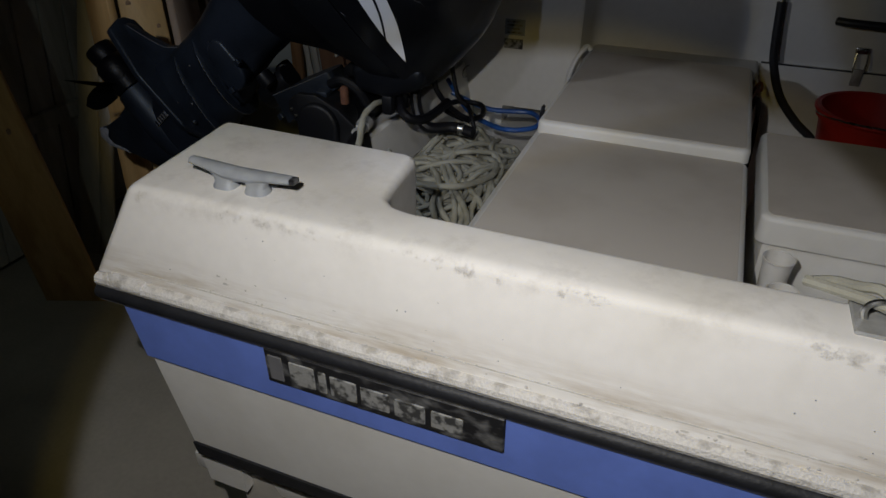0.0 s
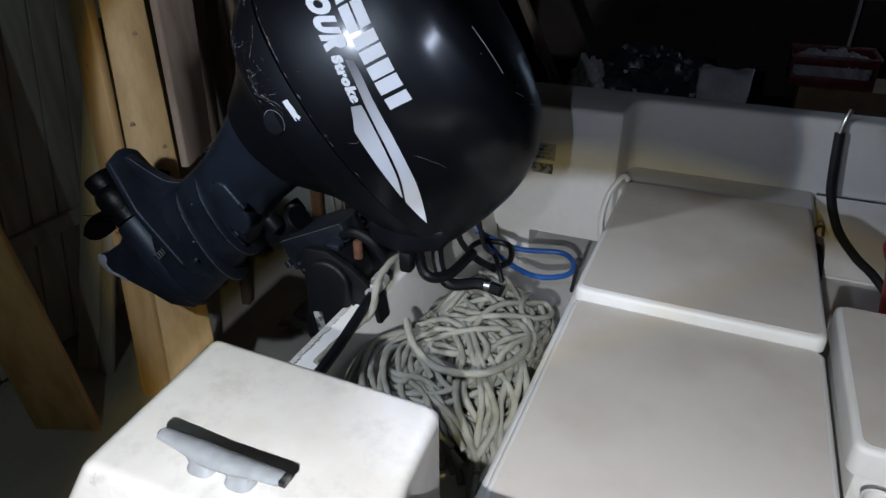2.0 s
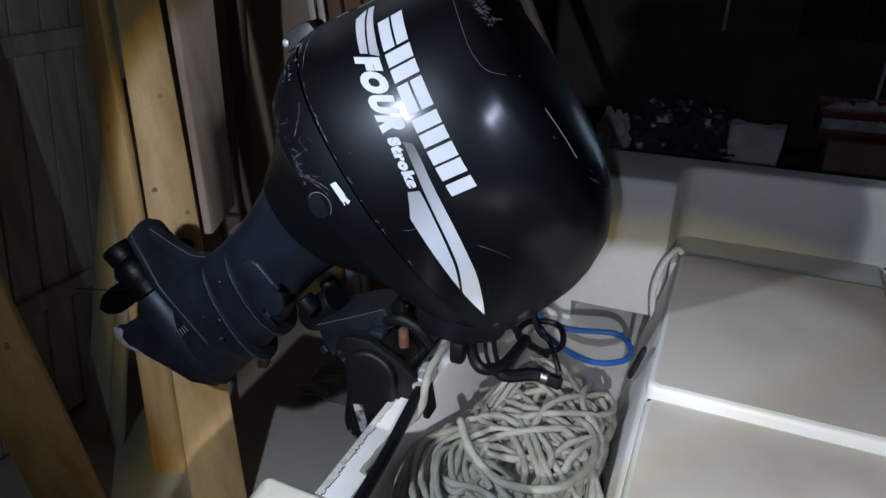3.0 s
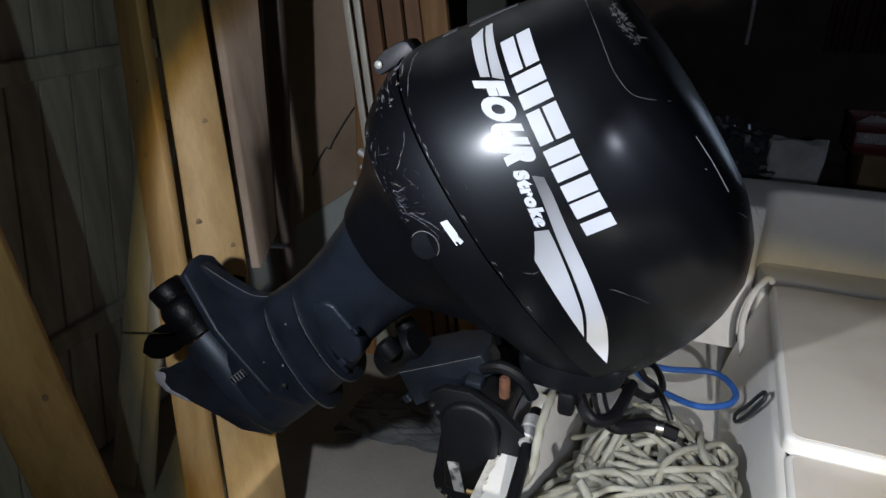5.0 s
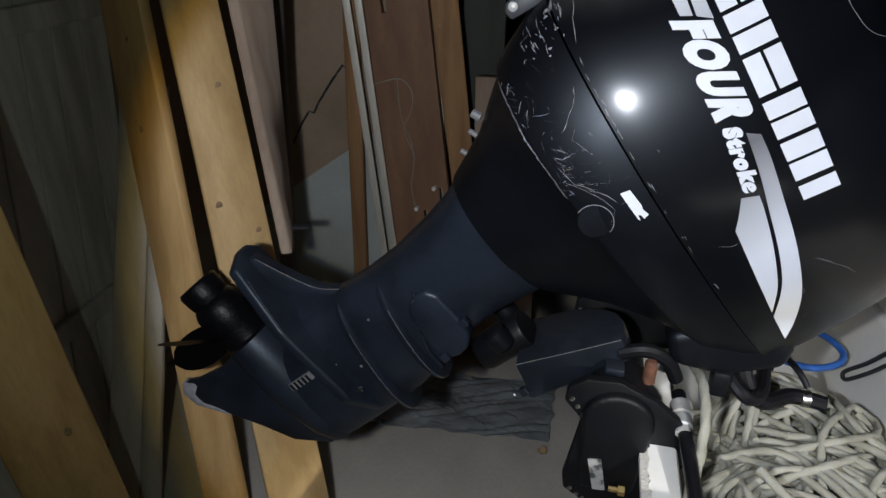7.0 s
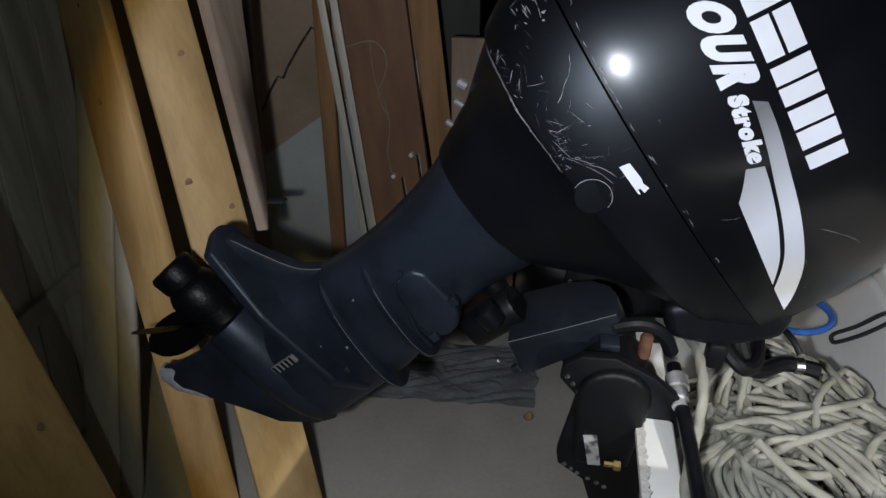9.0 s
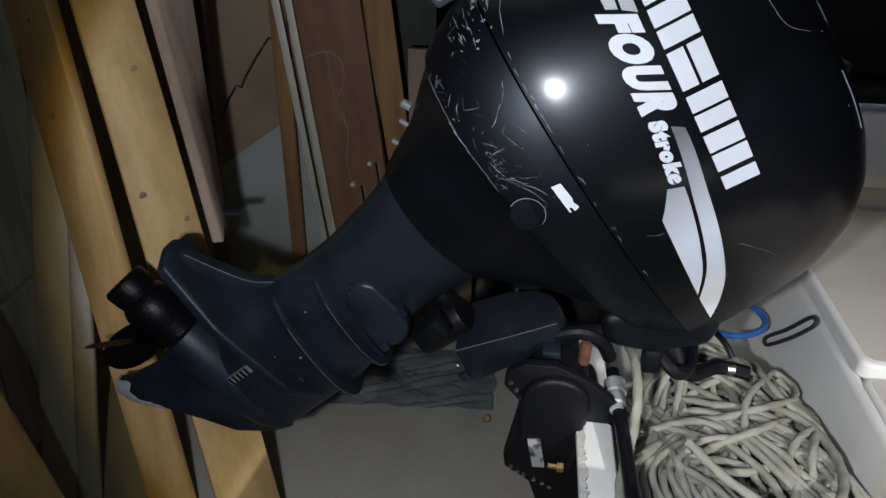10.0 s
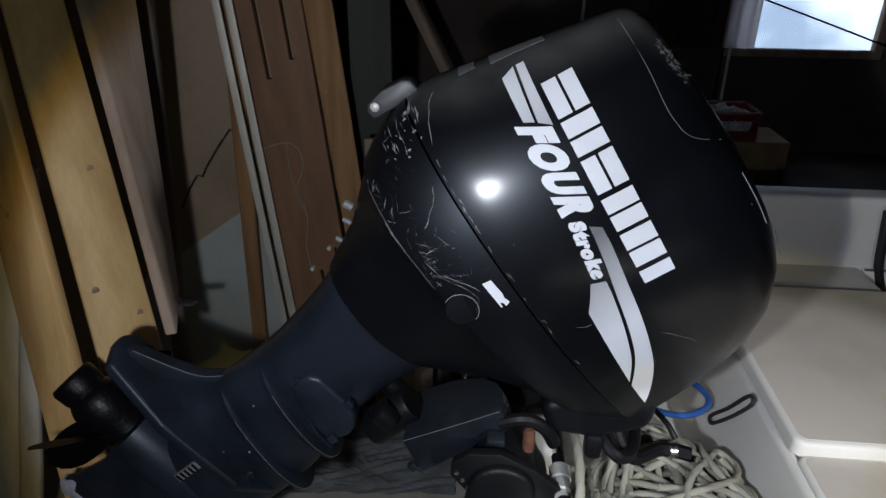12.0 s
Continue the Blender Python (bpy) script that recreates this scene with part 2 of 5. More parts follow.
worn.inputs["To Max"].default_value = 0.34
l.new(smear.outputs["Fac"], worn.inputs["Value"])
amount = n.new("ShaderNodeMath")
amount.operation = "MULTIPLY"
l.new(band.outputs[0], amount.inputs[0])
l.new(worn.outputs[0], amount.inputs[1])
stain = n.new("ShaderNodeMix")
stain.data_type = "RGBA"
stain.inputs["B"].default_value = (0.40, 0.365, 0.32, 1)
l.new(shader.inputs["Base Color"].links[0].from_socket, stain.inputs["A"])
l.new(amount.outputs[0], stain.inputs["Factor"])
l.new(stain.outputs["Result"], shader.inputs["Base Color"])

# paint chipped down to the grey filler along the rounded edge, in stretches
near = n.new("ShaderNodeMath")
near.operation, near.inputs[1].default_value = "SUBTRACT", 1.0475
l.new(split.outputs["Z"], near.inputs[0])
gap = n.new("ShaderNodeMath")
gap.operation = "ABSOLUTE"
l.new(near.outputs[0], gap.inputs[0])
edge = n.new("ShaderNodeMapRange")
edge.interpolation_type = "SMOOTHSTEP"
edge.inputs["From Min"].default_value, edge.inputs["From Max"].default_value = 0.0115, 0.003
l.new(gap.outputs[0], edge.inputs["Value"])
stretches, ragged = n.new("ShaderNodeTexNoise"), n.new("ShaderNodeTexNoise")
stretches.inputs["Scale"].default_value, stretches.inputs["Detail"].default_value = 4.2, 2
ragged.inputs["Scale"].default_value, ragged.inputs["Detail"].default_value, ragged.inputs["Roughness"].default_value = 46, 10, 0.75
for tex in (stretches, ragged):
    l.new(place.outputs["Object"], tex.inputs["Vector"])
total = n.new("ShaderNodeMath")
total.operation = "ADD"
l.new(stretches.outputs["Fac"], total.inputs[0])
l.new(ragged.outputs["Fac"], total.inputs[1])
chips = n.new("ShaderNodeMapRange")
chips.inputs["From Min"].default_value, chips.inputs["From Max"].default_value = 1.07, 1.20
l.new(total.outputs[0], chips.inputs["Value"])
bare = n.new("ShaderNodeMath")
bare.operation = "MULTIPLY"
chips.inputs["To Max"].default_value = 0.7
l.new(edge.outputs[0], bare.inputs[0])
l.new(chips.outputs[0], bare.inputs[1])
filler, speck = n.new("ShaderNodeMix"), n.new("ShaderNodeMix")
filler.data_type = speck.data_type = "RGBA"
speck.inputs["A"].default_value, speck.inputs["B"].default_value = (0.56, 0.535, 0.50, 1), (0.30, 0.27, 0.23, 1)
dots = n.new("ShaderNodeMapRange")
dots.inputs["From Min"].default_value, dots.inputs["From Max"].default_value = 0.56, 0.70
l.new(ragged.outputs["Fac"], dots.inputs["Value"])
l.new(dots.outputs[0], speck.inputs["Factor"])
l.new(shader.inputs["Base Color"].links[0].from_socket, filler.inputs["A"])
l.new(speck.outputs["Result"], filler.inputs["B"])
l.new(bare.outputs[0], filler.inputs["Factor"])
l.new(filler.outputs["Result"], shader.inputs["Base Color"])
pit = n.new("ShaderNodeBump")
pit.invert = True
pit.inputs["Strength"].default_value, pit.inputs["Distance"].default_value = 0.6, 0.002
l.new(bare.outputs[0], pit.inputs["Height"])
l.new(shader.inputs["Normal"].links[0].from_socket, pit.inputs["Normal"])
l.new(pit.outputs["Normal"], shader.inputs["Normal"])

# brown grime that has run along the deck side over the lip
low = n.new("ShaderNodeMapRange")
low.interpolation_type = "SMOOTHSTEP"
low.inputs["From Min"].default_value, low.inputs["From Max"].default_value = 0.985, 0.925
l.new(split.outputs["Z"], low.inputs["Value"])
run = n.new("ShaderNodeMapping")
run.inputs["Scale"].default_value = (1.6, 6, 14)
l.new(place.outputs["Object"], run.inputs["Vector"])
streak = n.new("ShaderNodeTexNoise")
streak.inputs["Scale"].default_value, streak.inputs["Detail"].default_value, streak.inputs["Roughness"].default_value = 4, 8, 0.65
l.new(run.outputs["Vector"], streak.inputs["Vector"])
much = n.new("ShaderNodeMapRange")
much.inputs["From Min"].default_value, much.inputs["From Max"].default_value, much.inputs["To Max"].default_value = 0.42, 0.66, 0.75
l.new(streak.outputs["Fac"], much.inputs["Value"])
grime = n.new("ShaderNodeMath")
grime.operation = "MULTIPLY"
l.new(low.outputs[0], grime.inputs[0])
l.new(much.outputs[0], grime.inputs[1])
brown = n.new("ShaderNodeMix")
brown.data_type = "RGBA"
brown.inputs["B"].default_value = (0.42, 0.345, 0.25, 1)
l.new(shader.inputs["Base Color"].links[0].from_socket, brown.inputs["A"])
l.new(grime.outputs[0], brown.inputs["Factor"])
l.new(brown.outputs["Result"], shader.inputs["Base Color"])

# ---- mesh helpers ----


def finish(bm, name, mat, smooth=True, angle=35):
    me = bpy.data.meshes.new(name)
    bmesh.ops.recalc_face_normals(bm, faces=bm.faces)
    bm.to_mesh(me)
    bm.free()
    me.materials.append(mat)
    if smooth:
        me.shade_smooth()
        me.set_sharp_from_angle(angle=radians(angle))
    return me


def part(name, bm, mat, parent=None, label="", angle=35):
    ob = new(name, finish(bm, name, mat, True, angle))
    if parent:
        ob.parent = parent
    if label:
        ob["label"] = label
    return ob


def thing(name, m, label, category, group="", kind=""):
    ob = new(name)
    ob.matrix_world = m
    return tagged(ob, label, category, group, kind)


def solo(name, bm, mat, label, category, group="", kind="", m=None, angle=35):
    ob = part(name, bm, mat, None, "", angle)
    if m is not None:
        ob.matrix_world = m
    return tagged(ob, label, category, group, kind)


def add_box(bm, x0, x1, y0, y1, z0, z1, bevel=0.0, segments=2, m=None):
    r = bmesh.ops.create_cube(bm, size=1, matrix=Matrix.Translation(((x0 + x1) / 2, (y0 + y1) / 2, (z0 + z1) / 2)) @ Matrix.Diagonal((x1 - x0, y1 - y0, z1 - z0, 1)))
    vs = r["verts"]
    if bevel:
        es = list({e for v in vs for e in v.link_edges})
        out = bmesh.ops.bevel(bm, geom=es, offset=bevel, segments=segments, profile=0.5, affect="EDGES")
        vs = list({v for f in out["faces"] for v in f.verts} | {v for v in vs if v.is_valid})
    if m is not None:
        bmesh.ops.transform(bm, matrix=m, verts=[v for v in vs if v.is_valid])
    return bm


def box(x0, x1, y0, y1, z0, z1, bevel=0.0, segments=2):
    return add_box(bmesh.new(), x0, x1, y0, y1, z0, z1, bevel, segments)


def prism(points, a0, a1, plane="xz", bevel=0.0, segments=2):
    """A polygon pushed out from a0 to a1 along the axis that plane leaves out."""
    bm = bmesh.new()

    def at(p, a):
        return {"xz": (p[0], a, p[1]), "xy": (p[0], p[1], a), "yz": (a, p[0], p[1])}[plane]
    lo = [bm.verts.new(at(p, a0)) for p in points]
    hi = [bm.verts.new(at(p, a1)) for p in points]
    n = len(points)
    bm.faces.new(lo)
    bm.faces.new(hi[::-1])
    for i in range(n):
        bm.faces.new((lo[i], hi[i], hi[(i + 1) % n], lo[(i + 1) % n]))
    bmesh.ops.recalc_face_normals(bm, faces=bm.faces)
    if bevel:
        bmesh.ops.bevel(bm, geom=list(bm.edges), offset=bevel, segments=segments, profile=0.5, affect="EDGES")
    return bm


def loft(rings, cap=True):
    bm = bmesh.new()
    rows = [[bm.verts.new(p) for p in ring] for ring in rings]
    n = len(rows[0])
    for a, b in zip(rows, rows[1:]):
        for i in range(n):
            bm.faces.new((a[i], a[(i + 1) % n], b[(i + 1) % n], b[i]))
    if cap:
        bm.faces.new(rows[0][::-1])
        bm.faces.new(rows[-1])
    return bm


def smooth_path(points, steps=6, closed=False):
    pts = [Vector(p) for p in points]
    n = len(pts)
    out = []
    for i in range(n if closed else n - 1):
        p = [pts[(i + k) % n] if closed else pts[min(max(i + k, 0), n - 1)] for k in (-1, 0, 1, 2)]
        for s in range(steps):
            t = s / steps
            out.append(0.5 * (2 * p[1] + (p[2] - p[0]) * t + (2 * p[0] - 5 * p[1] + 4 * p[2] - p[3]) * t * t + (3 * p[1] - p[0] - 3 * p[2] + p[3]) * t ** 3))
    if not closed:
        out.append(pts[-1])
    return out


def tube(points, radius, sides=8, steps=6, closed=False, bm=None, ends=None):
    """A round bar along a smooth path; ends: its radius at the start and the end."""
    bm = bm or bmesh.new()
    path = smooth_path(points, steps, closed)
    n = len(path)
    side = None
    rows = []
    for i, p in enumerate(path):
        a, b = path[(i - 1) % n] if closed or i else p, path[(i + 1) % n] if closed or i < n - 1 else p
        d = (b - a).normalized()
        if side is None:
            side = d.orthogonal().normalized()
        side = (side - d * side.dot(d)).normalized()
        up = d.cross(side)
        r = radius if ends is None else ends[0] + (ends[1] - ends[0]) * i / (n - 1)
        rows.append([bm.verts.new(p + r * (math.cos(2 * math.pi * k / sides) * side + math.sin(2 * math.pi * k / sides) * up)) for k in range(sides)])
    for i in range(n if closed else n - 1):
        a, b = rows[i], rows[(i + 1) % n]
        for k in range(sides):
            bm.faces.new((a[k], a[(k + 1) % sides], b[(k + 1) % sides], b[k]))
    if not closed:
        bm.faces.new(rows[0][::-1])
        bm.faces.new(rows[-1])
    return bm


def lathe(profile, sides=24, m=None):
    """Radius and height pairs turned round z."""
    bm = bmesh.new()
    rows = [[bm.verts.new((r * math.cos(2 * math.pi * k / sides), r * math.sin(2 * math.pi * k / sides), z)) for k in range(sides)] for r, z in profile]
    for a, b in zip(rows, rows[1:]):
        for k in range(sides):
            bm.faces.new((a[k], a[(k + 1) % sides], b[(k + 1) % sides], b[k]))
    bm.faces.new(rows[0][::-1])
    bm.faces.new(rows[-1])
    if m is not None:
        bmesh.ops.transform(bm, matrix=m, verts=bm.verts)
    return bm


def crumple(bm, amount, scale, seed=0.0):
    for v in bm.verts:
        v.co += amount * noise.noise_vector(v.co * scale + Vector((seed, seed * 1.7, 0)))
    return bm


# ---- the shed ----
CY = 1.45          # the boat's middle line
RAIL = 1.06        # height of its side deck

solo("floor", box(-2.6, 4.0, -2.0, 5.2, -0.2, 0.0), CONCRETE, "bare grey concrete shed floor", "floor", kind="structure")
solo("ceiling", box(-2.6, 4.0, -2.0, 5.2, 2.6, 2.7), DARKWALL, "dark boarded shed ceiling", "ceiling", kind="structure")
solo("wall_west", box(-2.60, -2.45, -2.0, 5.2, 0.0, 2.6), FIBRE, "brown fibreboard shed wall behind the planks", "wall", kind="structure")
solo("wall_south", box(-2.45, 4.0, -2.0, -1.85, 0.0, 2.6), DARKWALL, "dark boarded shed wall", "wall", kind="structure")
solo("wall_east", box(3.85, 4.0, -1.85, 5.2, 0.0, 2.6), DARKWALL, "dark boarded shed wall", "wall", kind="structure")
WX0, WX1, WZ0, WZ1 = 0.50, 1.46, 1.025, 1.95
north = bmesh.new()
for x0, x1, z0, z1 in ((-2.45, WX0, 0, 2.6), (WX1, 3.85, 0, 2.6), (WX0, WX1, 0, WZ0), (WX0, WX1, WZ1, 2.6)):
    add_box(north, x0, x1, 4.9, 5.05, z0, z1)
solo("wall_north", north, DARKWALL, "dark boarded shed wall with a small window", "wall", kind="structure")

# ---- the boat ----
boat = thing("boat", pose(0, CY, 0), "old white fibreglass motor boat with blue side stripe and worn edges", "boat")
BOW = 2.4


def side_deck(sign, z):
    """The moulded side deck with its wide stern block; y counts from the boat's middle line."""
    plan = [(-0.708, -0.863), (BOW, -0.863), (BOW, -0.780), (-0.315, -0.780), (-0.340, -0.774), (-0.356, -0.760), (-0.364, -0.738),
            (-0.372, -0.640), (-0.378, -0.626), (-0.392, -0.620), (-0.728, -0.614)]
    bm = bmesh.new()
    top = [bm.verts.new((x, -sign * y, z)) for x, y in plan]
    low = []
    for i, (x, y) in enumerate(plan):
        dz = -0.155 if i < 2 else -0.40 if i < 10 or sign > 0 else -0.2
        low.append(bm.verts.new((x - ((0.080 if i == 0 else 0.085) if i in (0, 10) else 0), -sign * (y - (0.040 if i < 2 else 0)), z + dz)))
    n = len(plan)
    bm.faces.new(top)
    bm.faces.new(low[::-1])
    for i in range(n):
        bm.faces.new((top[i], low[i], low[(i + 1) % n], top[(i + 1) % n]))
    bmesh.ops.recalc_face_normals(bm, faces=bm.faces)
    es = [e for e in bm.edges if all(v in top for v in e.verts)] + [e for e in bm.edges if {e.verts[0], e.verts[1]} in ({top[0], low[0]}, {top[10], low[10]})]
    bmesh.ops.bevel(bm, geom=es, offset=0.014, segments=4, profile=0.5, affect="EDGES")
    return bm


part("side_deck", side_deck(-1, RAIL), GEL, boat, "white deck moulding, chipped along its edges", 30)
part("side_deck", side_deck(1, RAIL + 0.008), HULL, boat, "white deck moulding", 30)


def hull_side(sign):
    bm = bmesh.new()
    s = -sign
    outer = [(-0.735, -0.900, 0.895), (-0.690, -0.885, 0.545), (BOW, -0.885, 0.545), (BOW, -0.900, 0.895)]
    inner = [(x + (0.04 if x < 0 else 0), y + 0.03, z) for x, y, z in outer]
    a = [bm.verts.new((x, s * y, z)) for x, y, z in outer]
    b = [bm.verts.new((x, s * y, z)) for x, y, z in inner]
    bm.faces.new(a)
    bm.faces.new(b[::-1])
    for i in range(4):
        bm.faces.new((a[i], b[i], b[(i + 1) % 4], a[(i + 1) % 4]))
    return bm


for sgn in (-1, 1):
    part("hull_side", hull_side(sgn), HULL, boat)
    # blue stripe under the rubbing strake
    part("stripe", loft([[(-0.738, sgn * 0.904, 0.895), (BOW, sgn * 0.904, 0.895), (BOW, sgn * 0.9015, 0.775), (-0.722, sgn * 0.9015, 0.775)],
                         [(-0.734, sgn * 0.898, 0.895), (BOW, sgn * 0.898, 0.895), (BOW, sgn * 0.896, 0.775), (-0.718, sgn * 0.896, 0.775)]]), BLUE, boat, "faded blue painted stripe")
    part("chine_stripe", loft([[(-0.694, sgn * 0.8905, 0.575), (BOW, sgn * 0.8905, 0.575), (BOW, sgn * 0.889, 0.545), (-0.690, sgn * 0.889, 0.545)],
                               [(-0.690, sgn * 0.880, 0.575), (BOW, sgn * 0.880, 0.575), (BOW, sgn * 0.880, 0.545), (-0.686, sgn * 0.880, 0.545)]]), RUBBER, boat, "worn black stripe along the chine")
    lip = [(-0.766, sgn * 0.60, 0.925), (-0.762, sgn * 0.79, 0.918), (-0.755, sgn * 0.865, 0.914), (-0.735, sgn * 0.896, 0.912), (-0.68, sgn * 0.900, 0.912), (0.3, sgn * 0.900, 0.912), (BOW, sgn * 0.900, 0.912)]
    part("deck_lip", tube(lip, 0.0115, 10, 10), CHALK, boat, "rough chipped fibreglass lip")
    part("deck_lip", tube([(x - 0.002, y + sgn * 0.002, z + 0.003) for x, y, z in lip[:5]], 0.0165, 12, 10, ends=(0.0165, 0.011)), CHALK, boat, "rough rounded corner of the lip")
    strake = part("rubbing_strake", tube([(x - 0.003, y + sgn * 0.004, z - 0.0205) for x, y, z in lip], 0.0118, 12, 8), RUBBER, boat, "black rubber rubbing strip")
    part("strake_edge", tube([(x - 0.004, y + sgn * 0.006, z - 0.0330) for x, y, z in lip], 0.0032, 8, 8), GREYTAPE, strake, "worn grey lower edge")
bottom = [(-0.868, 0.60), (-0.868, 0.545), (-0.60, 0.47), (0, 0.33), (0.60, 0.47), (0.868, 0.545), (0.868, 0.60)]
part("hull_bottom", loft([[(-0.70, y, z) for y, z in bottom], [(BOW, y, z) for y, z in bottom]]), HULL, boat, angle=20)
part("transom", prism([(-0.815, 0.80), (-0.755, 0.80), (-0.68, 0.40), (-0.74, 0.40)], -0.63, 0.63, "xz", 0.008), HULL, boat, "white transom with a worn top edge")
for sgn in (-1, 1):
    part("transom_corner", prism([(-0.755, 0.92), (-0.62, 0.92), (-0.62, 0.45), (-0.70, 0.45)], sgn * 0.622, sgn * 0.87, "xz"), HULL, boat)
part("bow_bulkhead", box(BOW - 0.05, BOW, -0.85, 0.85, 0.35, 1.02), HULL, boat)

# inside: sole of the well, side liners, ledges
part("well_sole", box(-0.75, 0.14, -0.85, 0.86, 0.44, 0.48, 0.004), LINER, boat)
part("cockpit_sole", box(0.14, BOW - 0.05, -0.85, 0.86, 0.56, 0.60), LINER, boat)
part("side_liner", box(-0.36, BOW - 0.05, 0.785, 0.84, 0.60, 1.035), LINER, boat, "off-white inner side moulding")
part("side_liner", box(-0.36, BOW - 0.05, -0.84, -0.785, 0.60, 1.03), LINER, boat, "off-white inner side moulding")
part("ledge", box(-0.362, 0.145, 0.58, 0.785, 0.47, 0.862, 0.012, 3), LINER, boat)
part("side_pocket", box(0.150, 1.7, 0.755, 0.786, 0.62, 0.862, 0.006, 3), LINER, boat)

# hatch lids over the stern boxes


def rounded(x0, x1, y0, y1, radius, steps=6):
    """A rectangle in plan with round corners."""
    out = []
    for cx, cy, start in ((x1 - radius, y1 - radius, 0), (x0 + radius, y1 - radius, 90), (x0 + radius, y0 + radius, 180), (x1 - radius, y0 + radius, 270)):
        out += [(cx + radius * math.cos(radians(start + 90 * k / steps)), cy + radius * math.sin(radians(start + 90 * k / steps))) for k in range(steps + 1)]
    return out


def hatch_lid(name, x0, x1, y0, y1, z, parent, depth=0.032, radius=0.022):
    def slab(inset, low, high, bevel, segments):
        bm = prism(rounded(x0 + inset, x1 - inset, y0 + inset, y1 - inset, radius - inset * 0.6), low, high, "xy")
        rim = [e for e in bm.edges if all(abs(v.co.z - high) < 1e-6 for v in e.verts)]
        bmesh.ops.bevel(bm, geom=rim, offset=bevel, segments=segments, profile=0.5, affect="EDGES")
        return bm
    lid = part(name, slab(0.0, z - depth, z, 0.011, 4), LINER, parent, "hatch lid with white rounded rim")
    part("nonskid_panel", slab(0.011, z - 0.004, z + 0.0009, 0.0004, 1), NONSKID, lid, "worn tan non-skid surface")
    return lid


hatch_lid("hatch_lid", -0.338, 0.124, -0.592, -0.026, 0.872, boat, 0.062)
part("ledge", box(-0.345, 0.140, -0.640, -0.560, 0.47, 0.800, 0.008, 2), LINER, boat)
hatch_lid("hatch_lid", -0.340, 0.124, -0.030, 0.575, 0.897, boat)
part("stern_box", box(-0.336, 0.110, -0.570, 0.575, 0.47, 0.855, 0.01), LINER, boat)
hatch_lid("seat_lid", 0.146, 1.25, -0.285, 0.135, 0.885, boat, 0.055)
part("seat_box", box(0.160, 1.22, -0.270, 0.120, 0.60, 0.832, 0.01), LINER, boat)
part("step_box", box(0.146, 1.25, -0.78, -0.285, 0.60, 0.735, 0.012), LINER, boat)

# ---- the outboard motor ----
motor = thing("outboard_motor", pose(-0.90, CY, 1.30, 0, 49, 0), "black four-stroke outboard motor tilted up, scratched, with white and silver decals", "outboard motor")


def oval(f0, f1, half, u, n=56, power=2.45):
    c, r = (f0 + f1) / 2, (f1 - f0) / 2
    out = []
    for k in range(n):
        a = 2 * math.pi * k / n
        ca, sa = math.cos(a), math.sin(a)
        out.append((c + r * math.copysign(abs(ca) ** (2 / power), ca), half * math.copysign(abs(sa) ** (2 / power), sa), u))
    return out


# height over the seam, rear end, front end, half width
COWL_ROWS = [(0.000, -0.2190, 0.4585, 0.1706), (0.008, -0.2206, 0.460, 0.172), (0.05, -0.2146, 0.459, 0.1705), (0.10, -0.2006, 0.4555, 0.1665), (0.146, -0.187, 0.448, 0.161), (0.193, -0.171, 0.434, 0.152),
             (0.25, -0.150, 0.405, 0.136), (0.298, -0.1325, 0.352, 0.116), (0.327, -0.122, 0.288, 0.099), (0.341, -0.114, 0.218, 0.082), (0.349, -0.094, 0.125, 0.056)]
NOSE, BULGE = 0.16, 2.3


def seam(f):
    """Height of the seam between the covers, which falls towards the front."""
    return 0.0065 - 0.081 * f


def section(rows, u):
    """Rear end, front end and half width of a cover at a level, eased between the rows."""
    us = [r[0] for r in rows]
    return [sum(float(np.interp(u + d, us, [r[k] for r in rows])) for d in (-0.006, -0.003, 0, 0.003, 0.006)) / 5 for k in (1, 2, 3)]


def swell(f, f0, f1, h):
    """Half the width of a cover's oval at a place along it; the nose is slimmer than the rear."""
    c, r = (f0 + f1) / 2, (f1 - f0) / 2
    t = min(abs(f - c) / r, 0.999)
    return h * (1 - t ** BULGE) ** (1 / BULGE) * (1 - NOSE * max(0.0, (f - c) / r))


def cover_ring(rows, u, reach, n=72):
    f0, f1, h = section(rows, u)
    out = []
    for f, w, _ in oval(f0, f1, 1.0, u, n, BULGE):
        out.append((f, math.copysign(swell(f, f0, f1, h), w) if abs(w) > 1e-6 else 0.0, u + seam(f) * max(0.0, 1 - abs(u) / reach)))
    return out


def cowl_half(f, z):
    """Half the cowl's width at a place on its side."""
    low = (z - seam(f)) / (1 - seam(f) / 0.15)
    return swell(f, *section(COWL_ROWS, low if low < 0.15 else z))


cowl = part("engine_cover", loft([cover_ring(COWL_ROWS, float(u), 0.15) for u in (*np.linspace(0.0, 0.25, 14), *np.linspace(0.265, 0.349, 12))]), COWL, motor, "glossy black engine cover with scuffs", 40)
PAN_ROWS = [(-0.0022, -0.2215, 0.452, 0.1722), (-0.03, -0.218, 0.438, 0.174), (-0.07, -0.202, 0.410, 0.171), (-0.092, -0.190, 0.395, 0.165), (-0.098, -0.180, 0.382, 0.156), (-0.13, -0.160, 0.325, 0.126), (-0.18, -0.126, 0.250, 0.103), (-0.265, -0.092, 0.160, 0.084)]
part("lower_cover", loft([[(f, math.copysign(swell(f, f0, f1, h), w) if abs(w) > 1e-6 else 0.0, z + seam(f) * max(0.0, 1 + u / 0.09)) for f, w, z in oval(f0, f1, 1.0, u, 72, BULGE)] for u, f0, f1, h in PAN_ROWS]), PAN, motor, "black lower engine cover with deep scratches", 30)
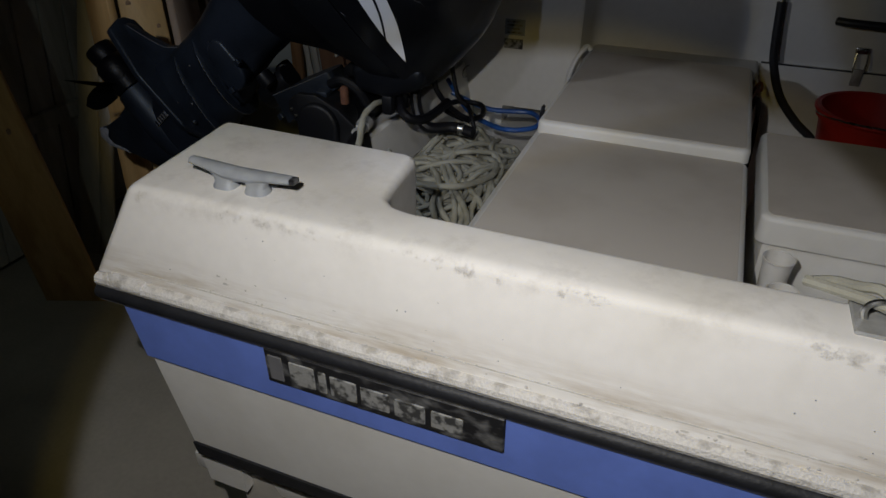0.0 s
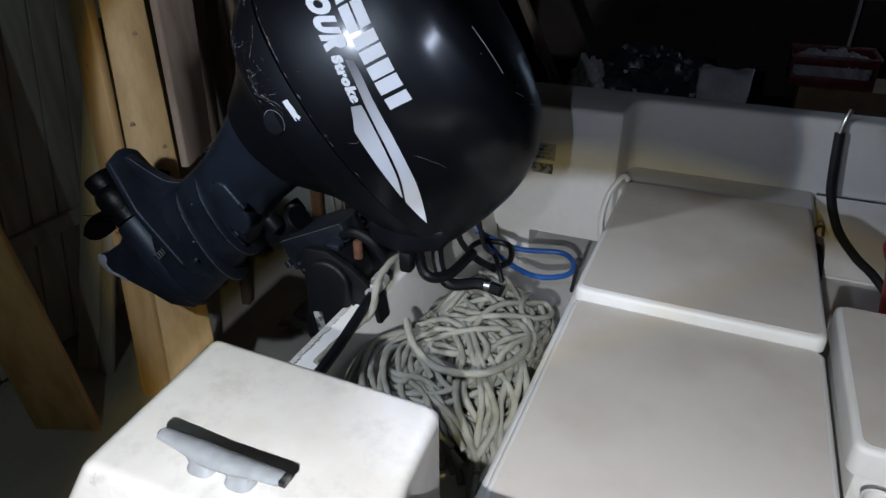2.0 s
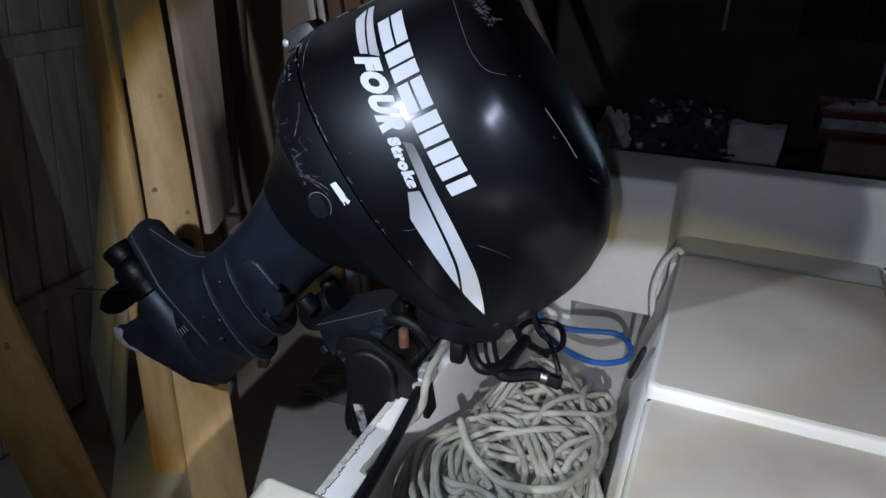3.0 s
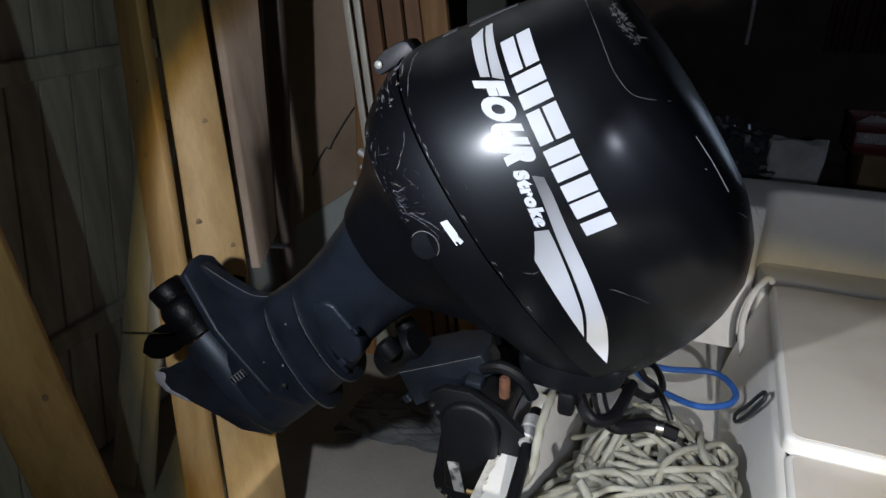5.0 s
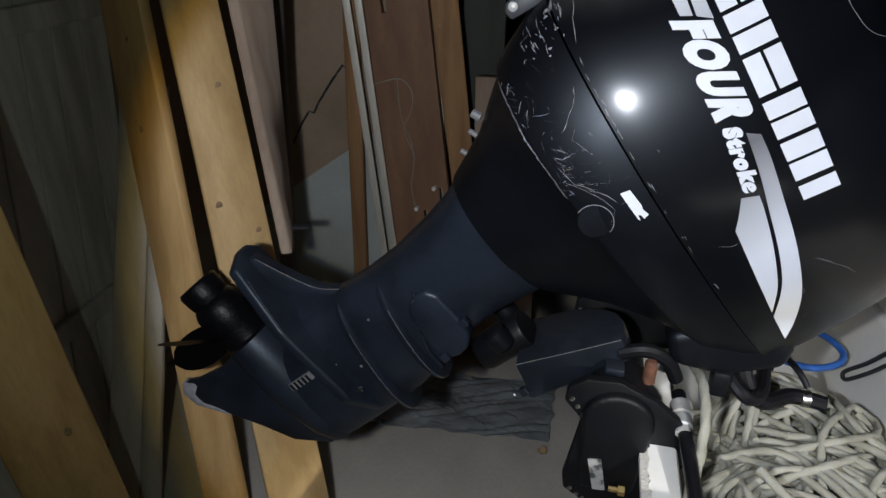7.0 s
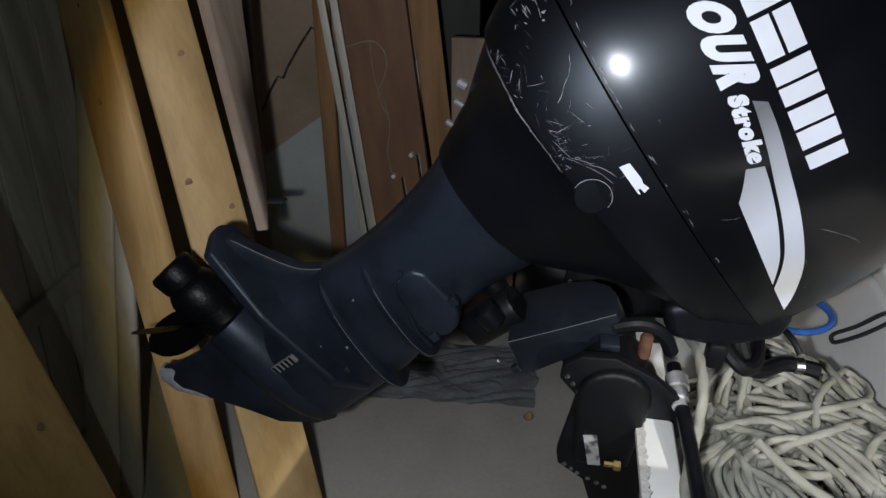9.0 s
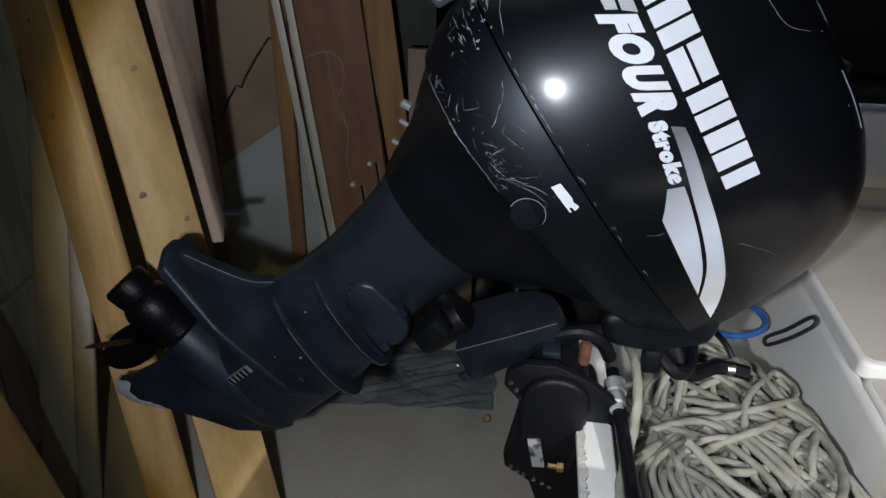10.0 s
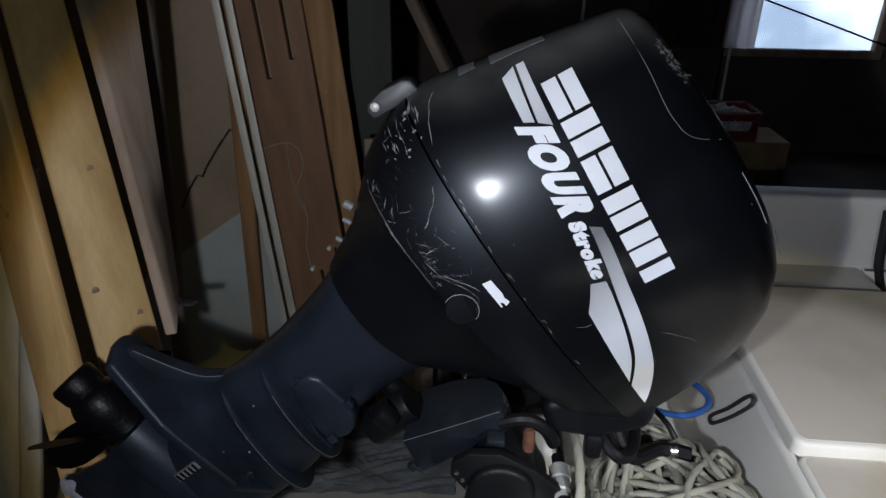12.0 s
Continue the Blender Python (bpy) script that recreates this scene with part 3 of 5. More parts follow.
LEG_ROWS = [(-0.262, -0.088, 0.155, 0.080), (-0.30, -0.075, 0.152, 0.076), (-0.36, -0.062, 0.150, 0.070), (-0.45, -0.050, 0.160, 0.064), (-0.52, -0.048, 0.185, 0.060), (-0.60, -0.052, 0.205, 0.054), (-0.66, -0.060, 0.215, 0.048), (-0.70, -0.070, 0.218, 0.046), (-0.735, -0.030, 0.220, 0.045), (-0.77, -0.012, 0.222, 0.045), (-0.83, -0.020, 0.224, 0.047)]
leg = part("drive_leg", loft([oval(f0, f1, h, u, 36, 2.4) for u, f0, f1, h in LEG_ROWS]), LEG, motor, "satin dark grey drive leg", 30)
# stiffening ribs round the leg
for u0, u, grow in ((-0.606, -0.62, 0.013), (-0.500, -0.515, 0.012)):
    us = [r[0] for r in LEG_ROWS][::-1]
    f0, f1, h = (float(np.interp(u, us, [r[k] for r in LEG_ROWS][::-1])) for k in (1, 2, 3))
    rings = [oval(f0 + 0.02 - g, f1 + 2.6 * g, h + g, u0 + z, 40, 2.4) for g, z in ((-0.004, -0.016), (grow * 0.7, -0.009), (grow, -0.003), (grow, 0.003), (grow * 0.6, 0.007), (-0.004, 0.011))]
    crest = [(f, w - 0.0003, v - 0.165 * (f + 0.03)) for f, w, v in oval(f0 + 0.02 - grow, f1 + 2.6 * grow, h + grow, u0 + 0.003, 40, 2.4) if w < -0.004]
    part("worn_edge", tube(crest[len(crest) // 3::2], 0.0005, 5, 2), GREYTAPE, leg)
    part("rib", loft([[(f, w, v - 0.165 * (f + 0.03)) for f, w, v in ring] for ring in rings]), LEG, leg)
for f, u, k in ((0.020, -0.560, 0.0022), (0.090, -0.648, 0.003), (0.060, -0.690, 0.0015)):
    part("cast_mark", lathe([(0.0005, 0), (k, 0.0005), (k, 0.0015), (0.0005, 0.002)], 8, Matrix.Translation((f, -0.0535, u)) @ pose(0, 0, 0, 90)), GREYTAPE, leg)
part("leg_ridge", tube([(0.020, -0.0645, -0.440), (0.075, -0.0645, -0.475), (0.130, -0.058, -0.505), (0.180, -0.040, -0.520)], 0.0045, 8, 5), LEG, leg)
part("tail_fin", prism([(-0.205, -0.700), (-0.190, -0.688), (-0.120, -0.655), (-0.075, -0.628), (-0.045, -0.585), (0.0, -0.56), (0.0, -0.74), (-0.15, -0.73)], -0.016, 0.016, "xz", 0.007), LEG, leg)
part("worn_edge", tube([(-0.192, -0.0135, -0.6885), (-0.120, -0.0140, -0.6545), (-0.076, -0.0140, -0.6275), (-0.050, -0.0140, -0.592)], 0.0007, 6, 5), GREYTAPE, leg)
part("cavitation_plate", prism([(-0.224, -0.012), (-0.205, -0.062), (-0.060, -0.092), (0.12, -0.088), (0.20, -0.03), (0.20, 0.03), (0.12, 0.060), (-0.060, 0.050), (-0.205, 0.040), (-0.224, 0.012)], -0.722, -0.698, "xy", 0.007, 3), LEG, leg)
pad = prism([(0.032, -0.462), (0.024, -0.440), (0.027, -0.417), (0.046, -0.404), (0.110, -0.402), (0.140, -0.410), (0.160, -0.428), (0.166, -0.455), (0.156, -0.482), (0.120, -0.490), (0.050, -0.478)], -0.0735, -0.02, "xz", 0.009, 3)
part("mount_cover", pad, LEG, leg, "raised rounded cover on the leg")
part("worn_edge", tube([(0.033, -0.0705, -0.455), (0.029, -0.0708, -0.438), (0.033, -0.0710, -0.421), (0.049, -0.0712, -0.410), (0.110, -0.0712, -0.408), (0.137, -0.0708, -0.416)], 0.0006, 6, 5), GREYTAPE, leg)
for f, u in ((0.112, -0.398), (0.150, -0.474)):
    part("bolt_head", box(f - 0.008, f + 0.008, -0.084, -0.070, u - 0.008, u + 0.008, 0.002, 1), LEG, leg)
# pale worn line along the upper edges of the plate and ribs
part("worn_edge", tube([(-0.176, -0.060, -0.696), (-0.060, -0.0895, -0.6955), (0.05, -0.0885, -0.6955), (0.115, -0.085, -0.6955)], 0.0005, 5, 4), LATCH, leg)
# gearcase, skeg, propeller
torp = [(-0.074, 0.052), (-0.05, 0.055), (0.02, 0.057), (0.10, 0.055), (0.17, 0.044), (0.215, 0.026), (0.232, 0.006)]
part("gearcase", lathe([(r, f) for f, r in torp], 28, pose(0, 0, -0.856, 0, 90, 0)), LEG, motor)
skeg = [(0.225, -0.82), (0.222, -0.895), (0.172, -0.970), (0.108, -1.008), (0.039, -1.056), (-0.022, -1.106), (-0.060, -1.110), (-0.080, -1.088), (-0.068, -1.055), (-0.058, -0.975), (-0.066, -0.90), (-0.02, -0.83)]
part("skeg", prism(skeg, -0.011, 0.011, "xz", 0.005), LEG, motor, "dark skeg with a worn bare edge")
part("skeg_tip", prism([(-0.066, -1.062), (-0.082, -1.089), (-0.061, -1.112), (-0.022, -1.1075), (0.010, -1.081), (0.039, -1.0575), (0.028, -1.056), (0.004, -1.070), (-0.018, -1.087), (-0.044, -1.086), (-0.056, -1.062)], -0.0118, 0.0118, "xz", 0.002), SCRATCH, motor, "bare metal worn skeg edge")
prop = part("propeller", lathe([(0.024, -0.205), (0.030, -0.226), (0.040, -0.229), (0.044, -0.222), (0.043, -0.195), (0.041, -0.185), (0.046, -0.178), (0.052, -0.165), (0.052, -0.125), (0.048, -0.115), (0.048, -0.080)], 32, pose(0, 0, -0.856, 0, 90, 0)), PROPBLACK, motor, "black three-bladed propeller")


def blade(turn, twist, sweep):
    """One propeller blade: a tapered, twisted plate that grows out of the hub."""
    bm = bmesh.new()
    rows = []
    for i in range(9):
        a = i / 8
        r = 0.046 + (0.100 if sweep > 0.05 else 0.112) * a
        w = 0.046 * (1 - a ** 2.2) ** 0.7 * (0.8 + 0.5 * a) + 0.0015
        tw = radians(twist - 10 * a)
        rows.append([bm.verts.new((-0.115 - sweep * a + w * s * math.cos(tw), w * s * math.sin(tw), r)) for s in (-1, -0.66, -0.33, 0, 0.33, 0.66, 1)])
    for a, b in zip(rows, rows[1:]):
        for k in range(6):
            bm.faces.new((a[k], a[k + 1], b[k + 1], b[k]))
    bmesh.ops.solidify(bm, geom=list(bm.faces), thickness=0.005)
    bmesh.ops.transform(bm, matrix=pose(0, 0, -0.856) @ pose(0, 0, 0, turn, 0, 0), verts=bm.verts)
    return bm


for turn, twist, sweep in ((106, 72, 0.075), (158, 34, 0.018), (310, 40, 0.012)):
    part("blade", blade(turn, twist, sweep), PROPBLACK, prop)
# swivel bracket and its rubber mounts
top = [(0.0, -0.075), (0.5, -0.076), (0.97, -0.075), (1.0, -0.060), (0.99, -0.020), (0.93, 0.012), (0.78, 0.042), (0.50, 0.062), (0.10, 0.066), (0.0, 0.060)]
swivel = bmesh.new()
upper = [swivel.verts.new((0.230 + 0.053 * a, w, -0.379 + 0.189 * a)) for a, w in top]
lower = [swivel.verts.new((0.230 + 0.053 * a + (0.082 - 0.038 * a) * 0.963, w * 0.96, -0.379 + 0.189 * a - (0.082 - 0.038 * a) * 0.27)) for a, w in top]
swivel.faces.new(upper)
swivel.faces.new(lower[::-1])
for i in range(len(top)):
    swivel.faces.new((upper[i], lower[i], lower[(i + 1) % len(top)], upper[(i + 1) % len(top)]))
bmesh.ops.recalc_face_normals(swivel, faces=swivel.faces)
bmesh.ops.bevel(swivel, geom=list(swivel.edges), offset=0.004, segments=2, profile=0.5, affect="EDGES")
part("swivel_bracket", swivel, LEG, motor, "dark cast swivel bracket")
part("bolt_head", box(0.276, 0.292, -0.084, -0.070, -0.407, -0.391, 0.002, 1), LEG, motor)
part("worn_edge", tube([(0.2305, -0.0755, -0.377), (0.256, -0.0765, -0.286), (0.281, -0.0755, -0.196)], 0.0006, 5, 4), GREYTAPE, motor)
part("pivot_tube", lathe([(0.034, 0), (0.036, 0.004), (0.036, 0.10), (0.034, 0.105)], 20, pose(0.215, 0, -0.455)), DARKCAST, motor)
for sgn in (-1, 1):
    part("mount", lathe([(0.016, -0.020), (0.021, -0.017), (0.0225, 0.0), (0.021, 0.017), (0.016, 0.020)], 18, pose(0.185, sgn * 0.045, -0.385, 0, 90, 0)), DARKCAST, motor)
INTO = motor.matrix_world.inverted()


def placed(name, bm, mat, parent=None, label=""):
    """A part of the motor whose mesh is given in the room's own axes."""
    bmesh.ops.transform(bm, matrix=INTO, verts=bm.verts)
    return part(name, bm, mat, parent or motor, label)


outline = [(-0.740, 0.845), (-0.800, 0.895), (-0.860, 0.925), (-0.912, 0.922), (-0.940, 0.900), (-0.943, 0.872), (-0.914, 0.838), (-0.921, 0.790), (-0.930, 0.735), (-0.935, 0.705), (-0.931, 0.677), (-0.885, 0.643), (-0.868, 0.590), (-0.800, 0.470), (-0.770, 0.470), (-0.800, 0.812), (-0.742, 0.812)]
for sgn in (-1, 1):
    y = CY + sgn * 0.135
    clamp = placed("clamp_bracket", prism(outline, y - 0.009, y + 0.009, "xz", 0.004), DARKCAST, None, "black cast transom clamp bracket with tilt holes")
    for hx, hz in ((-0.919, 0.679), (-0.907, 0.668), (-0.895, 0.660), (-0.876, 0.650), (-0.860, 0.642), (-0.846, 0.633)):
        placed("rivet", lathe([(0.0015, 0), (0.0042, 0.0006), (0.0042, 0.0022), (0.0015, 0.003)], 10, Matrix.Translation((hx, y - 0.0085, hz)) @ pose(0, 0, 0, 90)), STEEL, clamp)
    for i in range(3):
        placed("rivet", lathe([(0.0015, 0), (0.0042, 0.0006), (0.0042, 0.0022), (0.0015, 0.003)], 10, Matrix.Translation((-0.932 + 0.010 * i, y - 0.0085, 0.880 - 0.015 * i)) @ pose(0, 0, 0, 90)), STEEL, clamp)
placed("tilt_tube", lathe([(0.030, 0), (0.044, 0.002), (0.046, 0.01), (0.046, 0.235), (0.044, 0.243), (0.030, 0.245)], 28, Matrix.Translation((-0.853, CY + 0.1225, 0.828)) @ pose(0, 0, 0, 90)), DARKCAST, None, "black tilt tube housing")
hood = [(-0.856 + 0.058 * math.cos(a), 0.850 + 0.058 * math.sin(a)) for a in np.linspace(-0.35, 3.35, 14)] + [(-0.905, 0.70), (-0.815, 0.70)]
placed("clamp_hood", prism(hood, CY - 0.160, CY - 0.045, "xz", 0.009, 3), DARKCAST)
rim2 = [(-0.788 + 0.044 * math.cos(a), 0.816 + 0.026 * math.sin(a)) for a in np.linspace(0.0, 3.14, 10)] + [(-0.820, 0.76), (-0.736, 0.76)]
placed("clamp_hood", prism(rim2, CY - 0.134, CY - 0.09, "xz", 0.006, 2), DARKCAST)
placed("spec_label", prism([(-0.896, 0.771), (-0.874, 0.775), (-0.861, 0.707), (-0.882, 0.705)], CY - 0.1625, CY - 0.158, "xz"), WORN, None, "small worn silver label")
brass = placed("brass_bolt", lathe([(0.005, 0), (0.005, 0.015), (0.0095, 0.0155), (0.0095, 0.026), (0.007, 0.027)], 6, Matrix.Translation((-0.856, CY - 0.165, 0.716)) @ pose(0, 0, 0, 0, 90, 0)), BRASS, None, "brass bolt with a hexagonal head")
placed("tilt_bolt", lathe([(0.004, -0.004), (0.0105, -0.003), (0.0105, 0.034), (0.0095, 0.037), (0.006, 0.040)], 14, Matrix.Translation((-0.812, CY - 0.087, 0.895))), RUST, None, "rusty upright bolt")
placed("bolt", lathe([(0.008, 0), (0.008, 0.06), (0.006, 0.062)], 12, Matrix.Translation((-0.868, CY - 0.09, 0.845))), STEEL)
placed("link", box(-0.885, -0.852, CY - 0.105, CY - 0.075, 0.902, 0.920, 0.005, 2), LEG)
placed("link_arm", tube([(-0.86, CY - 0.07, 0.93), (-0.82, CY - 0.075, 0.945), (-0.785, CY - 0.07, 0.925), (-0.765, CY - 0.06, 0.885)], 0.0125, 10), DARKCAST)
# ragged bare edge of the transom cap
rag = random.Random(21)
cap = bmesh.new()
rows = []
for i in range(90):
    y = CY - 0.138 - 0.49 * i / 89
    rows.append([cap.verts.new((x, y, z)) for x, z in ((-0.8165, 0.792), (-0.8160, 0.8015), (-0.803 + rag.uniform(-0.004, 0.004), 0.8022), (-0.802, 0.797))])
for a, b in zip(rows, rows[1:]):
    for k in range(3):
        cap.faces.new((a[k], a[k + 1], b[k + 1], b[k]))
capping = part("transom_edge", cap, SCUFF, boat, "worn grey edge of the transom top", 60)
for v in capping.data.vertices:
    v.co.y -= CY
# steering cable along the transom
cable = placed("steering_cable", tube([(-0.756, CY - 0.06, 0.855), (-0.746, CY - 0.20, 0.833), (-0.738, CY - 0.35, 0.812), (-0.730, CY - 0.60, 0.795)], 0.0115, 12), CABLE, None, "black steering cable along the transom")
placed("cable_nut", lathe([(0.012, 0), (0.0185, 0.002), (0.0185, 0.026), (0.015, 0.028), (0.016, 0.030), (0.016, 0.050), (0.013, 0.053), (0.0122, 0.062)], 12, Matrix.Translation((-0.754, CY - 0.085, 0.853)) @ pose(0, 0, 0, 98)), ZINC, cable, "steel cable nut and sleeve")
# wiring loom and hoses under the cover
for k, pts in enumerate((
        [(-0.66, 1.50, 1.00), (-0.655, 1.44, 0.90), (-0.62, 1.42, 0.84), (-0.56, 1.455, 0.832), (-0.505, 1.45, 0.828)],
        [(-0.64, 1.54, 1.00), (-0.625, 1.50, 0.91), (-0.575, 1.56, 0.82), (-0.545, 1.63, 0.80), (-0.575, 1.71, 0.80), (-0.64, 1.68, 0.81), (-0.64, 1.60, 0.815), (-0.56, 1.57, 0.805)],
        [(-0.70, 1.46, 0.99), (-0.69, 1.42, 0.91), (-0.655, 1.38, 0.875), (-0.62, 1.42, 0.86), (-0.60, 1.52, 0.87)],
        [(-0.62, 1.58, 0.99), (-0.59, 1.56, 0.88), (-0.56, 1.56, 0.85), (-0.535, 1.52, 0.84), (-0.52, 1.50, 0.82)])):
    placed("wiring_loom", tube(pts, (0.014, 0.0075, 0.012, 0.006)[k], 10, 8), CABLE)
placed("connector", box(-0.715, -0.685, 1.365, 1.395, 0.875, 0.925, 0.008, 2), DARKCAST)
placed("hose_clip", lathe([(0.013, 0), (0.0155, 0.001), (0.0155, 0.014), (0.013, 0.015)], 14, Matrix.Translation((-0.545, 1.455, 0.831)) @ pose(0, 0, 0, 0, 90, 0)), STEEL)
placed("engine_underside", prism([(-0.80, 0.985), (-0.70, 1.02), (-0.60, 1.00), (-0.61, 0.945), (-0.70, 0.915), (-0.78, 0.925)], CY - 0.085, CY + 0.085, "xz", 0.02, 3), PAN, None, "dark underside of the engine")
hoseloop = tube([(-0.700, 1.770, 0.84), (-0.640, 1.720, 0.80), (-0.587, 1.681, 0.778), (-0.52, 1.648, 0.770), (-0.463, 1.636, 0.770), (-0.410, 1.665, 0.772), (-0.400, 1.712, 0.775), (-0.443, 1.764, 0.776), (-0.542, 1.735, 0.780), (-0.60, 1.715, 0.80), (-0.66, 1.70, 0.83)], 0.0070, 10, 8)
placed("fuel_hose", hoseloop, BLUEHOSE, None, "bright blue fuel hose in a loop")

# decals and marks on the engine cover, laid on its curved side


def draped(points, lift=0.0012, cut=0.012):
    """A flat outline in the cover's own side view, bent onto the cover with a little thickness."""
    bm = bmesh.new()
    bm.faces.new([bm.verts.new((f, 0, u)) for f, u in points])
    return drape(bm, lift, cut)


def drape(bm, lift=0.0012, cut=0.012):
    fs = [v.co.x for v in bm.verts]
    us = [v.co.z for v in bm.verts]
    for k in range(1, int((max(fs) - min(fs)) / cut) + 1):
        bmesh.ops.bisect_plane(bm, geom=list(bm.verts) + list(bm.edges) + list(bm.faces), plane_co=(min(fs) + k * cut, 0, 0), plane_no=(1, 0, 0))
    for k in range(1, int((max(us) - min(us)) / (cut * 2)) + 1):
        bmesh.ops.bisect_plane(bm, geom=list(bm.verts) + list(bm.edges) + list(bm.faces), plane_co=(0, 0, min(us) + k * cut * 2), plane_no=(0, 0, 1))
    for v in bm.verts:
        side = cowl_half if v.co.z >= seam(v.co.x) - 0.002 else pan_half
        v.co.y = -side(v.co.x, v.co.z) - lift
    return bm


def pan_half(f, z):
    """Half the lower cover's width at a place on its side."""
    low = (z - seam(f)) / (1 + seam(f) / 0.09)
    us = [r[0] for r in PAN_ROWS][::-1]
    u = low if low > -0.09 else z
    return swell(f, *(float(np.interp(u, us, [r[k] for r in PAN_ROWS][::-1])) for k in (1, 2, 3)))


# reading direction and height of the lettering on the cover's side
RUN, RISE = Vector((0.988, -0.157)), Vector((0.22, 0.975))


def on_side(start, a, b):
    p = Vector(start) + RUN * a + RISE * b
    return (p.x, p.y)


# plain white blocks in place of the maker's mark
for a0, a1, blocks in ((0.0, 0.047, "rows"), (0.052, 0.100, "columns"), (0.106, 0.155, "rows"), (0.163, 0.212, "columns"), (0.218, 0.272, "columns"), (0.280, 0.301, "one")):
    mid = (a0 + a1) / 2
    for c0, c1, b0, b1 in {"rows": [(a0, a1, 0.0, 0.0205), (a0, a1, 0.0245, 0.045)], "columns": [(a0, mid - 0.002, 0.0, 0.045), (mid + 0.002, a1, 0.0, 0.045)], "one": [(a0, a1, 0.0, 0.045)]}[blocks]:
        part("mark_block", draped([on_side((-0.124, 0.1915), a, b) for a, b in ((c0, b0), (c1, b0), (c1, b1), (c0, b1))]), WHITEDECAL, cowl, "plain white block decal")
for outline in ([(-0.159, 0.154), (-0.161, 0.174), (-0.094, 0.158), (-0.103, 0.146)], [(-0.160, 0.178), (-0.157, 0.189), (-0.077, 0.175), (-0.091, 0.161)]):
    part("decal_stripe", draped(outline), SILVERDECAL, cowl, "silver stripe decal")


def lettering(text, start, rise, width, mat, run):
    cu = bpy.data.curves.new("lettering", "FONT")
    cu.body, cu.size, cu.offset, cu.space_character, cu.resolution_u = text, 1.0, 0.085, 1.24, 4
    tmp = bpy.data.objects.new("lettering", cu)
    me = bpy.data.meshes.new_from_object(tmp)
    bm = bmesh.new()
    bm.from_mesh(me)
    bpy.data.objects.remove(tmp)
    xs, ys = [v.co.x for v in bm.verts], [v.co.y for v in bm.verts]
    for v in bm.verts:
        p = Vector(start) + run * ((v.co.x - min(xs)) / (max(xs) - min(xs)) * width) + Vector(rise) * ((v.co.y - min(ys)) / (max(ys) - min(ys)))
        v.co = (p.x, 0, p.y)
    part("lettering", drape(bm, 0.0013, 0.02), mat, cowl, "white lettering that reads " + text)


lettering("FOUR", (-0.107, 0.1325), (0.031, 0.041), 0.132, WHITEDECAL, RUN)
lettering("Stroke", (0.033, 0.1135), (0.011, 0.020), 0.090, WHITEDECAL, Vector((0.970, -0.235)))


def curved(points, corners):
    """An outline whose stretches between the named corners are smooth curves."""
    out = []
    for a, b in zip(corners, corners[1:] + [len(points)]):
        stretch = (points + points[:1])[a:b + 1]
        out += [(p.x, p.y) for p in smooth_path([(f, u, 0) for f, u in stretch], 5)][:-1]
    return out


blade_long = [(0.055, 0.134), (0.067, 0.147), (0.101, 0.141), (0.155, 0.127), (0.216, 0.111), (0.269, 0.093), (0.314, 0.073), (0.357, 0.043), (0.386, 0.017), (0.325, 0.027), (0.292, 0.053), (0.262, 0.070), (0.215, 0.088), (0.160, 0.105), (0.115, 0.119), (0.077, 0.129)]
blade_short = [(0.124, 0.087), (0.146, 0.071), (0.161, 0.058), (0.204, 0.050), (0.257, 0.040), (0.316, 0.029), (0.280, 0.0545), (0.248, 0.0695), (0.209, 0.0845), (0.161, 0.0995), (0.134, 0.106)]
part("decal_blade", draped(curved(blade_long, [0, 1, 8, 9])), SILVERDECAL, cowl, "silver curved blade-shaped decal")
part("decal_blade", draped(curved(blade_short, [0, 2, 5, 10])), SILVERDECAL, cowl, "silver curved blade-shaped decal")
part("sticker", draped([(0.031, -0.0295), (0.034, -0.0165), (0.060, -0.0160), (0.066, -0.0180), (0.076, -0.0155), (0.078, -0.0235), (0.071, -0.0245), (0.0695, -0.0275), (0.077, -0.0285), (0.075, -0.0305)], 0.0016), WHITEDECAL, cowl, "small torn white sticker")
# round blanking cap on the lower cover
capy = -pan_half(0.047, -0.082)
part("blanking_cap", lathe([(0.004, -0.004), (0.024, -0.004), (0.025, 0.002), (0.023, 0.004), (0.004, 0.0045)], 26, Matrix.Translation((0.047, capy, -0.080)) @ pose(0, 0, 0, 90 - 6)), PAN, motor, "round black blanking cap")
ring = tube([(0.047 + 0.0252 * math.cos(a), capy - 0.003 + 0.1 * 0.025 * -math.sin(a), -0.080 + 0.0252 * math.sin(a)) for a in np.linspace(0.3, 3.6, 16)], 0.0006, 5, 2)
part("cap_edge", ring, SCRATCH, motor, "worn bright edge")
